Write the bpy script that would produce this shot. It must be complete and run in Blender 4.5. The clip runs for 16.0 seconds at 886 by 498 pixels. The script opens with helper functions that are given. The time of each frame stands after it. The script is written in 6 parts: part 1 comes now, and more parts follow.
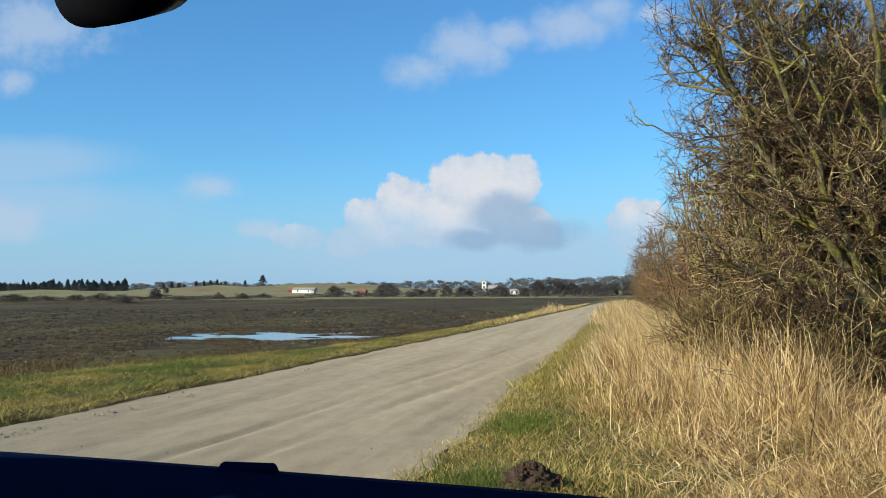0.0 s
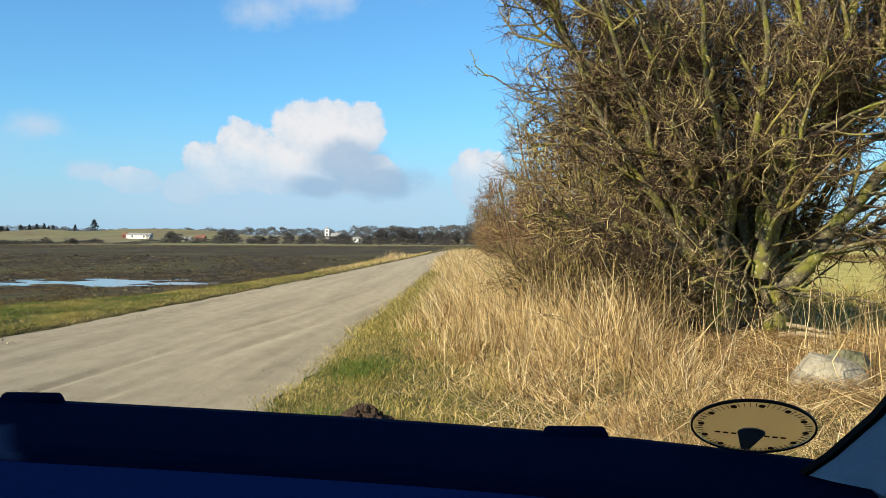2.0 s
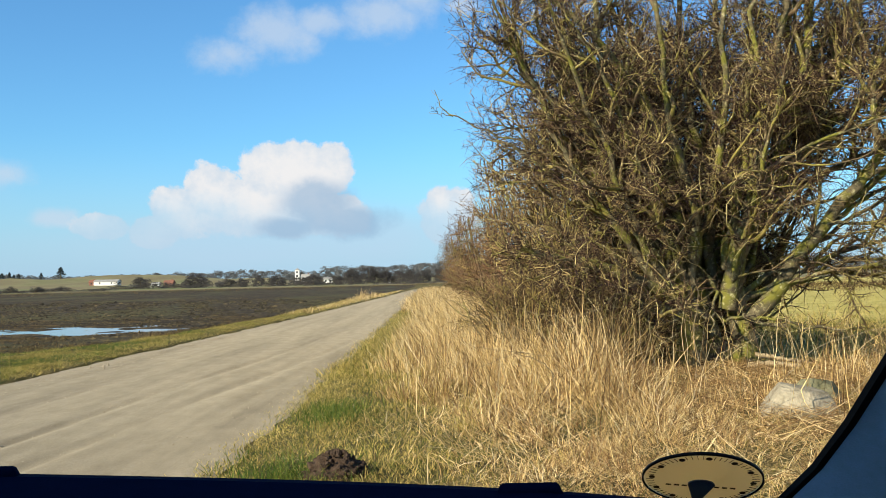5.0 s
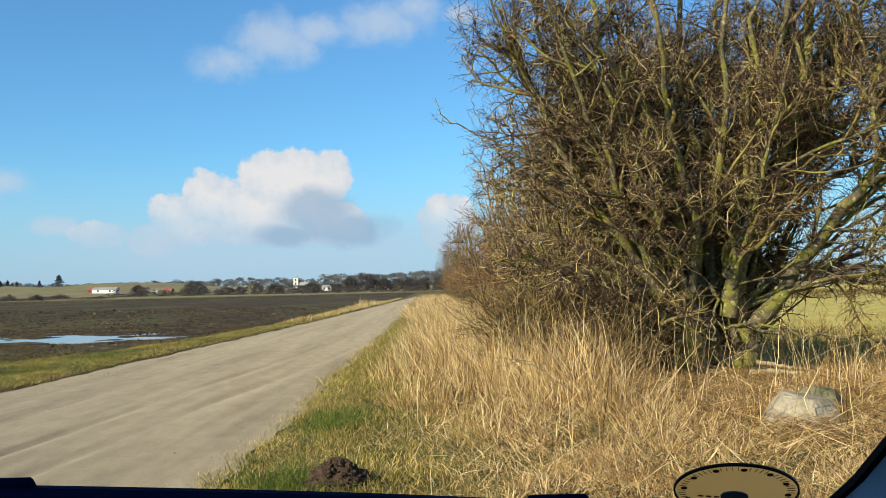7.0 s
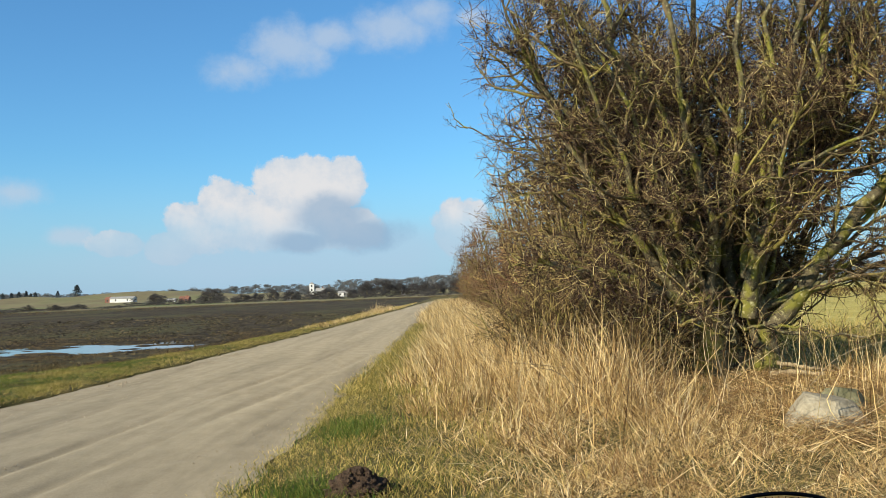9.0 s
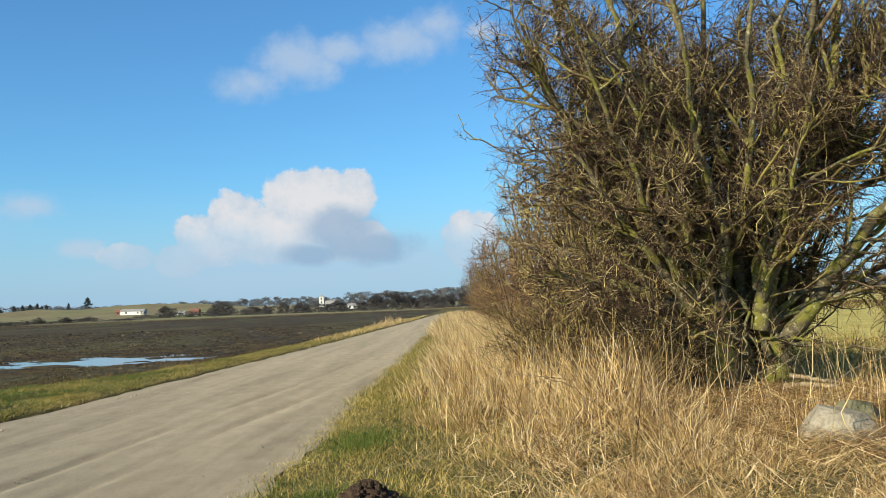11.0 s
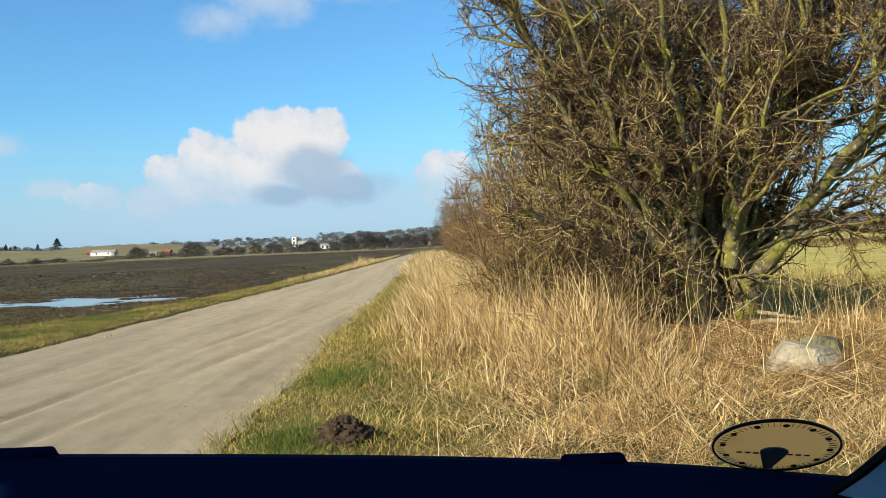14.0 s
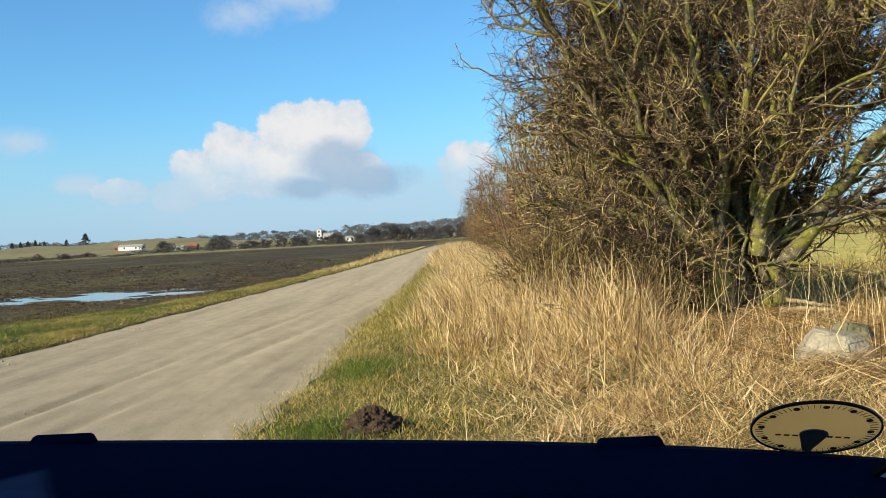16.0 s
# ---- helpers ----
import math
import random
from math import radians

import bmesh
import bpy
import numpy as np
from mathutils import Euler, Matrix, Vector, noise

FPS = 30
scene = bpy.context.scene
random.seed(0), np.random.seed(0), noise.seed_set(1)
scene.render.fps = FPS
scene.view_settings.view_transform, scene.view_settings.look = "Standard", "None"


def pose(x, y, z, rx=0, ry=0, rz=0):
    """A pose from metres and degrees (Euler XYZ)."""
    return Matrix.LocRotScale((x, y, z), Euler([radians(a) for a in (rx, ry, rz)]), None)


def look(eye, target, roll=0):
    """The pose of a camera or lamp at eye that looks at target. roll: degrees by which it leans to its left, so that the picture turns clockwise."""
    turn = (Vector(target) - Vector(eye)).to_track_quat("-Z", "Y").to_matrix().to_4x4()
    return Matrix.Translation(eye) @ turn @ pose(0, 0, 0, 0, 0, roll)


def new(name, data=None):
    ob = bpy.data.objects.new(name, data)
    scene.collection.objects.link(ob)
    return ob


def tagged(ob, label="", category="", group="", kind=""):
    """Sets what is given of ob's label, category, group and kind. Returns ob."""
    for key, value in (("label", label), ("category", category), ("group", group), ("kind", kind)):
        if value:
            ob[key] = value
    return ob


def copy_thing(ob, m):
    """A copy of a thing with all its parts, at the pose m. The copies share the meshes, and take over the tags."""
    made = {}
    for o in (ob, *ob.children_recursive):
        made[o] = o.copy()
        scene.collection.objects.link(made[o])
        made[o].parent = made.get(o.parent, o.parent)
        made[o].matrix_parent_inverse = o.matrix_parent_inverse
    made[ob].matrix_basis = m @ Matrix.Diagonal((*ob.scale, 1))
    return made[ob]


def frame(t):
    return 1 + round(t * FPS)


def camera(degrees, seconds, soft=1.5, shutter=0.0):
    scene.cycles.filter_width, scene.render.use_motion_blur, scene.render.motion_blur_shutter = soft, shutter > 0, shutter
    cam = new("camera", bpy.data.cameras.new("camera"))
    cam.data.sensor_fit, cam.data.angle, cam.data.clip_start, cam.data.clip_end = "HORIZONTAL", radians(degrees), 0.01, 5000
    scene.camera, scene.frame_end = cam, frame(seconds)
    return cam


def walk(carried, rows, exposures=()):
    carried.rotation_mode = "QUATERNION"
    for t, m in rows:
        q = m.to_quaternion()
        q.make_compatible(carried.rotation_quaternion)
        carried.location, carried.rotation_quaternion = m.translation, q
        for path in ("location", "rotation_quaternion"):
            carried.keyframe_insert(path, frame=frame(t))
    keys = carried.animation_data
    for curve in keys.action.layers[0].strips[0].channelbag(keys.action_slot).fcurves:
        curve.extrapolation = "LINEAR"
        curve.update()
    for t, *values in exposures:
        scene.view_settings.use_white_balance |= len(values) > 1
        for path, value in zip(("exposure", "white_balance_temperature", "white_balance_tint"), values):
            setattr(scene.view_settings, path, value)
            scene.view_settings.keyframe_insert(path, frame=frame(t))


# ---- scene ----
cam = camera(49.3, 16.0, soft=0.8)
PATH = [
    (0, (0.06, -0.87, 1.502), (-0.301, 1.095, 1.595), 0.0),
    (0.5, (0.085, -0.895, 1.497), (-0.191, 1.084, 1.586), -0.2),
    (1, (0.097, -0.905, 1.496), (-0.1, 1.084, 1.564), -0.6),
    (1.5, (0.113, -0.89, 1.49), (-0.013, 1.105, 1.536), -0.7),
    (2, (0.122, -0.889, 1.482), (0.083, 1.111, 1.469), 0.6),
    (2.5, (0.137, -0.903, 1.49), (0.128, 1.097, 1.484), -0.0),
    (3, (0.136, -0.912, 1.493), (0.121, 1.087, 1.524), 0.5),
    (3.5, (0.138, -0.906, 1.496), (0.124, 1.093, 1.543), 0.5),
    (4, (0.136, -0.908, 1.498), (0.136, 1.09, 1.566), 0.1),
    (4.5, (0.134, -0.917, 1.498), (0.141, 1.083, 1.514), -0.7),
    (5, (0.145, -0.908, 1.509), (0.167, 1.091, 1.574), -1.0),
    (7.5, (0.107, -0.882, 1.509), (0.133, 1.116, 1.59), -1.0),
    (8, (0.103, -0.875, 1.507), (0.125, 1.123, 1.589), -0.7),
    (8.5, (0.102, -0.867, 1.51), (0.116, 1.131, 1.598), -0.8),
    (9, (0.105, -0.843, 1.528), (0.099, 1.155, 1.618), -1.9),
    (11.5, (0.097, -0.808, 1.518), (0.071, 1.188, 1.637), -1.9),
    (12, (0.123, -0.819, 1.512), (0.17, 1.18, 1.577), -2.5),
    (12.5, (0.136, -0.868, 1.523), (0.313, 1.124, 1.55), -3.2),
    (13, (0.106, -0.847, 1.509), (0.21, 1.151, 1.505), -3.2),
    (13.5, (0.094, -0.857, 1.517), (0.17, 1.142, 1.501), -2.3),
    (14, (0.083, -0.853, 1.511), (0.11, 1.146, 1.501), -2.1),
    (14.5, (0.087, -0.856, 1.517), (0.098, 1.144, 1.514), -2.1),
    (15, (0.078, -0.85, 1.508), (0.085, 1.15, 1.498), -2.4),
    (15.5, (0.074, -0.854, 1.505), (0.056, 1.145, 1.487), -2.5),
    (16, (0.073, -0.851, 1.504), (0.048, 1.149, 1.478), -2.7),
]
EXPOSURES = [(0, 0.70, 6230, 10), (1, 0.72, 6260, 10), (2, 0.88, 6550, 10), (3.5, 0.91, 6680, 10), (5, 0.92, 6700, 10), (7.5, 0.76, 6680, 10), (9, 0.74, 6620, 10), (11.5, 0.73, 6500, 10), (13, 0.87, 6690, 10), (16, 0.87, 6690, 10)]
walk(cam, [(t, look(eye, target, roll)) for t, eye, target, roll in PATH], EXPOSURES)

# ---- light ----
SUN_AZ = math.atan2(-0.74, -0.67)
SUN_EL = radians(27)
SUN_DIR = Vector((math.sin(SUN_AZ) * math.cos(SUN_EL), math.cos(SUN_AZ) * math.cos(SUN_EL), math.sin(SUN_EL)))
world = bpy.data.worlds.new("world")
scene.world = world
world.use_nodes = True
WT = world.node_tree
WT.nodes.clear()


def wmath(op, a, b=None, clamp=False):
    n = WT.nodes.new("ShaderNodeMath")
    n.operation, n.use_clamp = op, clamp
    for i, s in enumerate((a, b)):
        if s is None:
            continue
        if isinstance(s, (int, float)):
            n.inputs[i].default_value = s
        else:
            WT.links.new(s, n.inputs[i])
    return n.outputs[0]


def wvec(op, a, b):
    n = WT.nodes.new("ShaderNodeVectorMath")
    n.operation = op
    for i, s in enumerate((a, b)):
        if s is None:
            continue
        if isinstance(s, tuple):
            n.inputs[i].default_value = s
        else:
            WT.links.new(s, n.inputs[i])
    return n.outputs["Value" if op == "LENGTH" else "Vector"]


def wnoise(vec, scale, detail, rough=0.55):
    n = WT.nodes.new("ShaderNodeTexNoise")
    n.inputs["Scale"].default_value, n.inputs["Detail"].default_value, n.inputs["Roughness"].default_value = scale, detail, rough
    WT.links.new(vec, n.inputs["Vector"])
    return n.outputs["Fac"]


def wramp(value, lo, hi):
    n = WT.nodes.new("ShaderNodeMapRange")
    n.interpolation_type = "SMOOTHSTEP"
    n.inputs["From Min"].default_value, n.inputs["From Max"].default_value = lo, hi
    WT.links.new(value, n.inputs["Value"])
    return n.outputs["Result"]


def wmix(fac, a, b):
    n = WT.nodes.new("ShaderNodeMix")
    n.data_type = "RGBA"
    for sock, s in ((n.inputs[0], fac), (n.inputs[6], a), (n.inputs[7], b)):
        if isinstance(s, tuple):
            sock.default_value = (*s, 1)
        elif isinstance(s, float):
            sock.default_value = s
        else:
            WT.links.new(s, sock)
    return n.outputs[2]


def build_sky():
    sky = WT.nodes.new("ShaderNodeTexSky")
    sky.sky_type, sky.sun_disc = "NISHITA", False
    sky.sun_elevation, sky.sun_rotation = SUN_EL, SUN_AZ % (2 * math.pi)
    sky.air_density, sky.dust_density, sky.ozone_density = 1.0, 0.6, 2.0
    coord = WT.nodes.new("ShaderNodeTexCoord").outputs["Generated"]
    sep = WT.nodes.new("ShaderNodeSeparateXYZ")
    WT.links.new(coord, sep.inputs[0])
    ahead = wmath("MAXIMUM", sep.outputs[1], 0.05)
    comb = WT.nodes.new("ShaderNodeCombineXYZ")
    WT.links.new(wmath("DIVIDE", sep.outputs[0], ahead), comb.inputs[0])
    WT.links.new(wmath("DIVIDE", sep.outputs[2], ahead), comb.inputs[1])
    flat = comb.outputs[0]
    front = wramp(sep.outputs[1], 0.25, 0.45)
    warp = wnoise(flat, 9.0, 7.0, 0.6)
    fine = wnoise(flat, 34.0, 6.0, 0.62)
    soft = wnoise(flat, 5.0, 4.0, 0.5)

    def puffs(blobs):
        out = None
        for u, v, ru, rv in blobs:
            d = wvec("MULTIPLY", wvec("SUBTRACT", flat, (u, v, 0)), (1 / ru, 1 / rv, 0))
            val = wmath("SUBTRACT", 1.0, wvec("LENGTH", d, None))
            out = val if out is None else wmath("MAXIMUM", out, val)
        return out

    lumpy = wmath("ADD", wmath("MULTIPLY", wmath("SUBTRACT", warp, 0.5), 1.1), wmath("MULTIPLY", wmath("SUBTRACT", fine, 0.5), 0.9))
    heap = wmath("ADD", puffs(CUMULUS), lumpy)
    wisp = wmath("ADD", puffs(WISPS), wmath("MULTIPLY", lumpy, 1.6))
    veil = wmath("ADD", puffs(VEILS), wmath("MULTIPLY", wmath("SUBTRACT", soft, 0.5), 1.4))
    grey = wmath("ADD", puffs(GREYS), wmath("MULTIPLY", lumpy, 1.3))
    wisp_m = wmath("MULTIPLY", wmath("MULTIPLY", wramp(wisp, -0.35, 0.9), 0.66), front)
    veil_m = wmath("MULTIPLY", wmath("MULTIPLY", wramp(veil, -0.3, 0.7), 0.6), front)
    grey_m = wmath("MULTIPLY", wmath("MULTIPLY", wramp(grey, -0.25, 0.6), 0.70), front)
    # low haze on the horizon, and unseen cloud added behind to whiten shade
    haze = wmath("MULTIPLY", wramp(wmath("ABSOLUTE", sep.outputs[2]), 0.15, -0.01), 0.78)
    away = wmath("MULTIPLY", wramp(wnoise(coord, 3.0, 6.0), 0.50, 0.66), wmath("MULTIPLY", wmath("SUBTRACT", 1.0, front), 0.8))
    tint = WT.nodes.new("ShaderNodeMix")
    tint.data_type, tint.blend_type = "RGBA", "MULTIPLY"
    tint.inputs[0].default_value = 1.0
    tint.inputs[7].default_value = (*SKY_TINT, 1)
    WT.links.new(sky.outputs[0], tint.inputs[6])
    c = wmix(haze, tint.outputs[2], HAZE)
    c = wmix(veil_m, c, VEIL)
    c = wmix(wisp_m, c, WISP)
    lit = wmix(wramp(wmath("ADD", wmath("MULTIPLY", heap, 0.7), wmath("MULTIPLY", wmath("SUBTRACT", fine, 0.42), 1.5)), -0.05, 0.7), CLOUD_EDGE, CLOUD_LIT)
    under = wramp(wmath("ADD", wmath("DIVIDE", sep.outputs[2], ahead), wmath("MULTIPLY", wmath("SUBTRACT", warp, 0.5), 0.10)), 0.100, 0.045)
    lit = wmix(wmath("MULTIPLY", under, 0.75), lit, CLOUD_LOW)
    heap_m = wmath("MULTIPLY", wmath("MULTIPLY", wramp(heap, -0.03, 0.15), wmath("SUBTRACT", 1.0, wmath("MULTIPLY", under, 0.5))), front)
    c = wmix(heap_m, c, lit)
    c = wmix(grey_m, c, CLOUD_GREY)
    c = wmix(away, c, CLOUD_LIT)
    bg = WT.nodes.new("ShaderNodeBackground")
    bg.inputs[1].default_value = SKY_STRENGTH
    WT.links.new(c, bg.inputs[0])
    out = WT.nodes.new("ShaderNodeOutputWorld")
    WT.links.new(bg.outputs[0], out.inputs[0])


SKY_STRENGTH = 0.07
SKY_TINT = (0.57, 1.08, 1.42)
HAZE, VEIL, WISP = (3.3, 4.85, 6.8), (3.7, 5.1, 6.6), (4.5, 5.35, 6.45)
CLOUD_LIT, CLOUD_EDGE, CLOUD_LOW, CLOUD_GREY = (6.5, 6.6, 6.8), (5.0, 5.7, 6.5), (3.7, 4.9, 6.2), (2.3, 3.65, 5.25)
# clouds as (across, up, half width, half height), by the tangents of their angles from the road's line
CUMULUS = [(-0.145, 0.116, 0.056, 0.037), (-0.106, 0.119, 0.028, 0.030), (-0.227, 0.089, 0.038, 0.037), (-0.267, 0.076, 0.032, 0.032), (-0.187, 0.081, 0.072, 0.030), (-0.287, 0.058, 0.029, 0.021), (-0.340, 0.062, 0.033, 0.016), (0.015, 0.066, 0.034, 0.033), (-0.133, 0.071, 0.076, 0.024)]
WISPS = [(-0.163, 0.259, 0.051, 0.028), (-0.209, 0.240, 0.038, 0.020), (-0.050, 0.276, 0.049, 0.025), (-0.012, 0.295, 0.029, 0.021), (-0.112, 0.272, 0.036, 0.016), (-0.666, 0.307, 0.106, 0.046), (-0.445, 0.119, 0.032, 0.015), (-0.687, 0.082, 0.043, 0.023), (-0.690, 0.246, 0.029, 0.016), (-0.388, 0.071, 0.026, 0.010), (0.037, 0.287, 0.023, 0.011)]
VEILS = [(-0.199, 0.042, 0.194, 0.031), (-0.662, 0.104, 0.180, 0.033), (-0.670, 0.150, 0.160, 0.030), (-0.057, 0.047, 0.113, 0.035)]
GREYS = [(-0.118, 0.080, 0.042, 0.028), (-0.090, 0.064, 0.056, 0.017), (-0.148, 0.058, 0.034, 0.013)]
build_sky()

sun = new("sun", bpy.data.lights.new("sun", "SUN"))
sun.data.energy, sun.data.angle, sun.data.color = 5.0, radians(0.53), (1.0, 0.89, 0.69)
sun.matrix_basis = look(tuple(SUN_DIR * 60), (0, 0, 0))

# ---- materials ----


def shade(name, rough=0.8, spec=0.3):
    """A material with its tree, its surface node and a few node makers."""
    m = bpy.data.materials.new(name)
    m.use_nodes = True
    b = m.node_tree.nodes["Principled BSDF"]
    b.inputs["Roughness"].default_value = rough
    b.inputs["Specular IOR Level"].default_value = spec
    return m, m.node_tree, b


def coords(t, scale=(1, 1, 1), kind="Object"):
    c = t.nodes.new("ShaderNodeTexCoord")
    mp = t.nodes.new("ShaderNodeMapping")
    mp.inputs["Scale"].default_value = scale
    t.links.new(c.outputs[kind], mp.inputs[0])
    return mp.outputs[0]


def tnoise(t, vec, scale, detail=5, rough=0.55):
    n = t.nodes.new("ShaderNodeTexNoise")
    n.inputs["Scale"].default_value, n.inputs["Detail"].default_value, n.inputs["Roughness"].default_value = scale, detail, rough
    t.links.new(vec, n.inputs["Vector"])
    return n.outputs["Fac"]


def ramp(t, fac, stops):
    n = t.nodes.new("ShaderNodeValToRGB")
    e = n.color_ramp.elements
    while len(e) < len(stops):
        e.new(0.5)
    for el, (p, c) in zip(e, stops):
        el.position, el.color = p, (*c, 1)
    t.links.new(fac, n.inputs[0])
    return n.outputs[0]


def mix(t, fac, a, b, blend="MIX"):
    n = t.nodes.new("ShaderNodeMix")
    n.data_type, n.blend_type = "RGBA", blend
    for sock, s in ((n.inputs[0], fac), (n.inputs[6], a), (n.inputs[7], b)):
        if isinstance(s, tuple):
            sock.default_value = (*s, 1)
        elif isinstance(s, (int, float)):
            sock.default_value = s
        else:
            t.links.new(s, sock)
    return n.outputs[2]


def span(t, v, lo, hi, a=0.0, b=1.0):
    n = t.nodes.new("ShaderNodeMapRange")
    n.interpolation_type = "SMOOTHSTEP"
    for i, x in enumerate((lo, hi, a, b)):
        n.inputs[i + 1].default_value = x
    t.links.new(v, n.inputs[0])
    return n.outputs[0]


def bump(t, b, height, strength=0.5, dist=0.02):
    n = t.nodes.new("ShaderNodeBump")
    n.inputs["Strength"].default_value, n.inputs["Distance"].default_value = strength, dist
    t.links.new(height, n.inputs["Height"])
    t.links.new(n.outputs[0], b.inputs["Normal"])


def island(t):
    return t.nodes.new("ShaderNodeNewGeometry").outputs["Random Per Island"]


def blade_material(name, stops, translucent=0.35, rough=0.6):
    """Grass and stems: one tint a blade, a little light through it."""
    m, t, b = shade(name, rough, 0.25)
    c = ramp(t, island(t), stops)
    patch = tnoise(t, coords(t), 0.9, 3)
    c = mix(t, 0.55, c, mix(t, span(t, patch, 0.3, 0.7), (0.72, 0.66, 0.55), (1.15, 1.12, 1.0)), "MULTIPLY")
    t.links.new(c, b.inputs["Base Color"])
    tr = t.nodes.new("ShaderNodeBsdfTranslucent")
    t.links.new(c, tr.inputs[0])
    ms = t.nodes.new("ShaderNodeMixShader")
    ms.inputs[0].default_value = translucent
    t.links.new(b.outputs[0], ms.inputs[1])
    t.links.new(tr.outputs[0], ms.inputs[2])
    t.links.new(ms.outputs[0], t.nodes["Material Output"].inputs[0])
    return m


STRAW = blade_material("dry_straw", [(0, (0.042, 0.021, 0.009)), (0.20, (0.21, 0.128, 0.050)), (0.42, (0.52, 0.368, 0.158)), (0.78, (0.83, 0.64, 0.32)), (1, (0.95, 0.82, 0.55))])
STRAW_RED = blade_material("brown_straw", [(0, (0.07, 0.034, 0.016)), (0.5, (0.30, 0.175, 0.075)), (1, (0.52, 0.36, 0.175))])
TURF = blade_material("verge_grass", [(0, (0.05, 0.08, 0.012)), (0.3, (0.165, 0.165, 0.034)), (0.6, (0.37, 0.30, 0.085)), (1, (0.66, 0.51, 0.19))])
LUSH = blade_material("green_grass", [(0, (0.028, 0.065, 0.010)), (0.6, (0.085, 0.145, 0.022)), (1, (0.24, 0.24, 0.05))])
PALE = blade_material("bleached_grass", [(0, (0.12, 0.13, 0.028)), (0.4, (0.36, 0.30, 0.085)), (1, (0.66, 0.52, 0.20))])
MARSH = blade_material("marsh_stubble", [(0, (0.016, 0.012, 0.006)), (0.45, (0.062, 0.050, 0.020)), (0.8, (0.125, 0.098, 0.040)), (1, (0.24, 0.185, 0.085))])

SEDGE = blade_material("brown_sedge", [(0, (0.028, 0.016, 0.008)), (0.5, (0.11, 0.068, 0.028)), (0.85, (0.20, 0.15, 0.05)), (1, (0.36, 0.27, 0.11))])


def bark_material(name, dark, mid, moss, lichen):
    m, t, b = shade(name, 0.92, 0.15)
    v = coords(t)
    c = ramp(t, tnoise(t, v, 9, 8, 0.65), [(0.3, dark), (0.7, mid)])
    c = mix(t, span(t, tnoise(t, v, 3.1, 4), 0.44, 0.62), c, moss)
    c = mix(t, span(t, tnoise(t, v, 16, 5), 0.55, 0.76), c, lichen)
    t.links.new(c, b.inputs["Base Color"])
    bump(t, b, tnoise(t, v, 30, 8, 0.7), 0.9, 0.02)
    return m


BARK = bark_material("lichened_bark", (0.032, 0.027, 0.017), (0.17, 0.145, 0.085), (0.150, 0.145, 0.030), (0.40, 0.38, 0.21))
BRANCH = bark_material("branch_bark", (0.030, 0.021, 0.014), (0.185, 0.136, 0.074), (0.195, 0.170, 0.045), (0.47, 0.42, 0.23))


BRANCH_RED = bark_material("brown_branch_bark", (0.06, 0.036, 0.022), (0.15, 0.10, 0.06), (0.13, 0.11, 0.035), (0.26, 0.215, 0.11))


def twig_material(name, stops):
    m, t, b = shade(name, 0.8, 0.2)
    c = ramp(t, island(t), stops)
    t.links.new(c, b.inputs["Base Color"])
    return m


TWIG = twig_material("hawthorn_twig", [(0, (0.011, 0.006, 0.007)), (0.46, (0.044, 0.024, 0.018)), (0.72, (0.13, 0.082, 0.042)), (0.90, (0.32, 0.245, 0.105)), (1, (0.56, 0.47, 0.21))])
TWIG_OLIVE = twig_material("olive_twig", [(0, (0.020, 0.012, 0.008)), (0.40, (0.075, 0.048, 0.024)), (0.75, (0.19, 0.135, 0.052)), (1, (0.42, 0.33, 0.12))])
TWIG_RED = twig_material("brown_twig", [(0, (0.022, 0.010, 0.008)), (0.45, (0.085, 0.042, 0.024)), (0.80, (0.19, 0.105, 0.045)), (1, (0.34, 0.24, 0.085))])

CLOD = twig_material("wet_clod", [(0, (0.010, 0.008, 0.005)), (0.5, (0.027, 0.022, 0.012)), (0.85, (0.052, 0.046, 0.020)), (1, (0.12, 0.09, 0.048))])


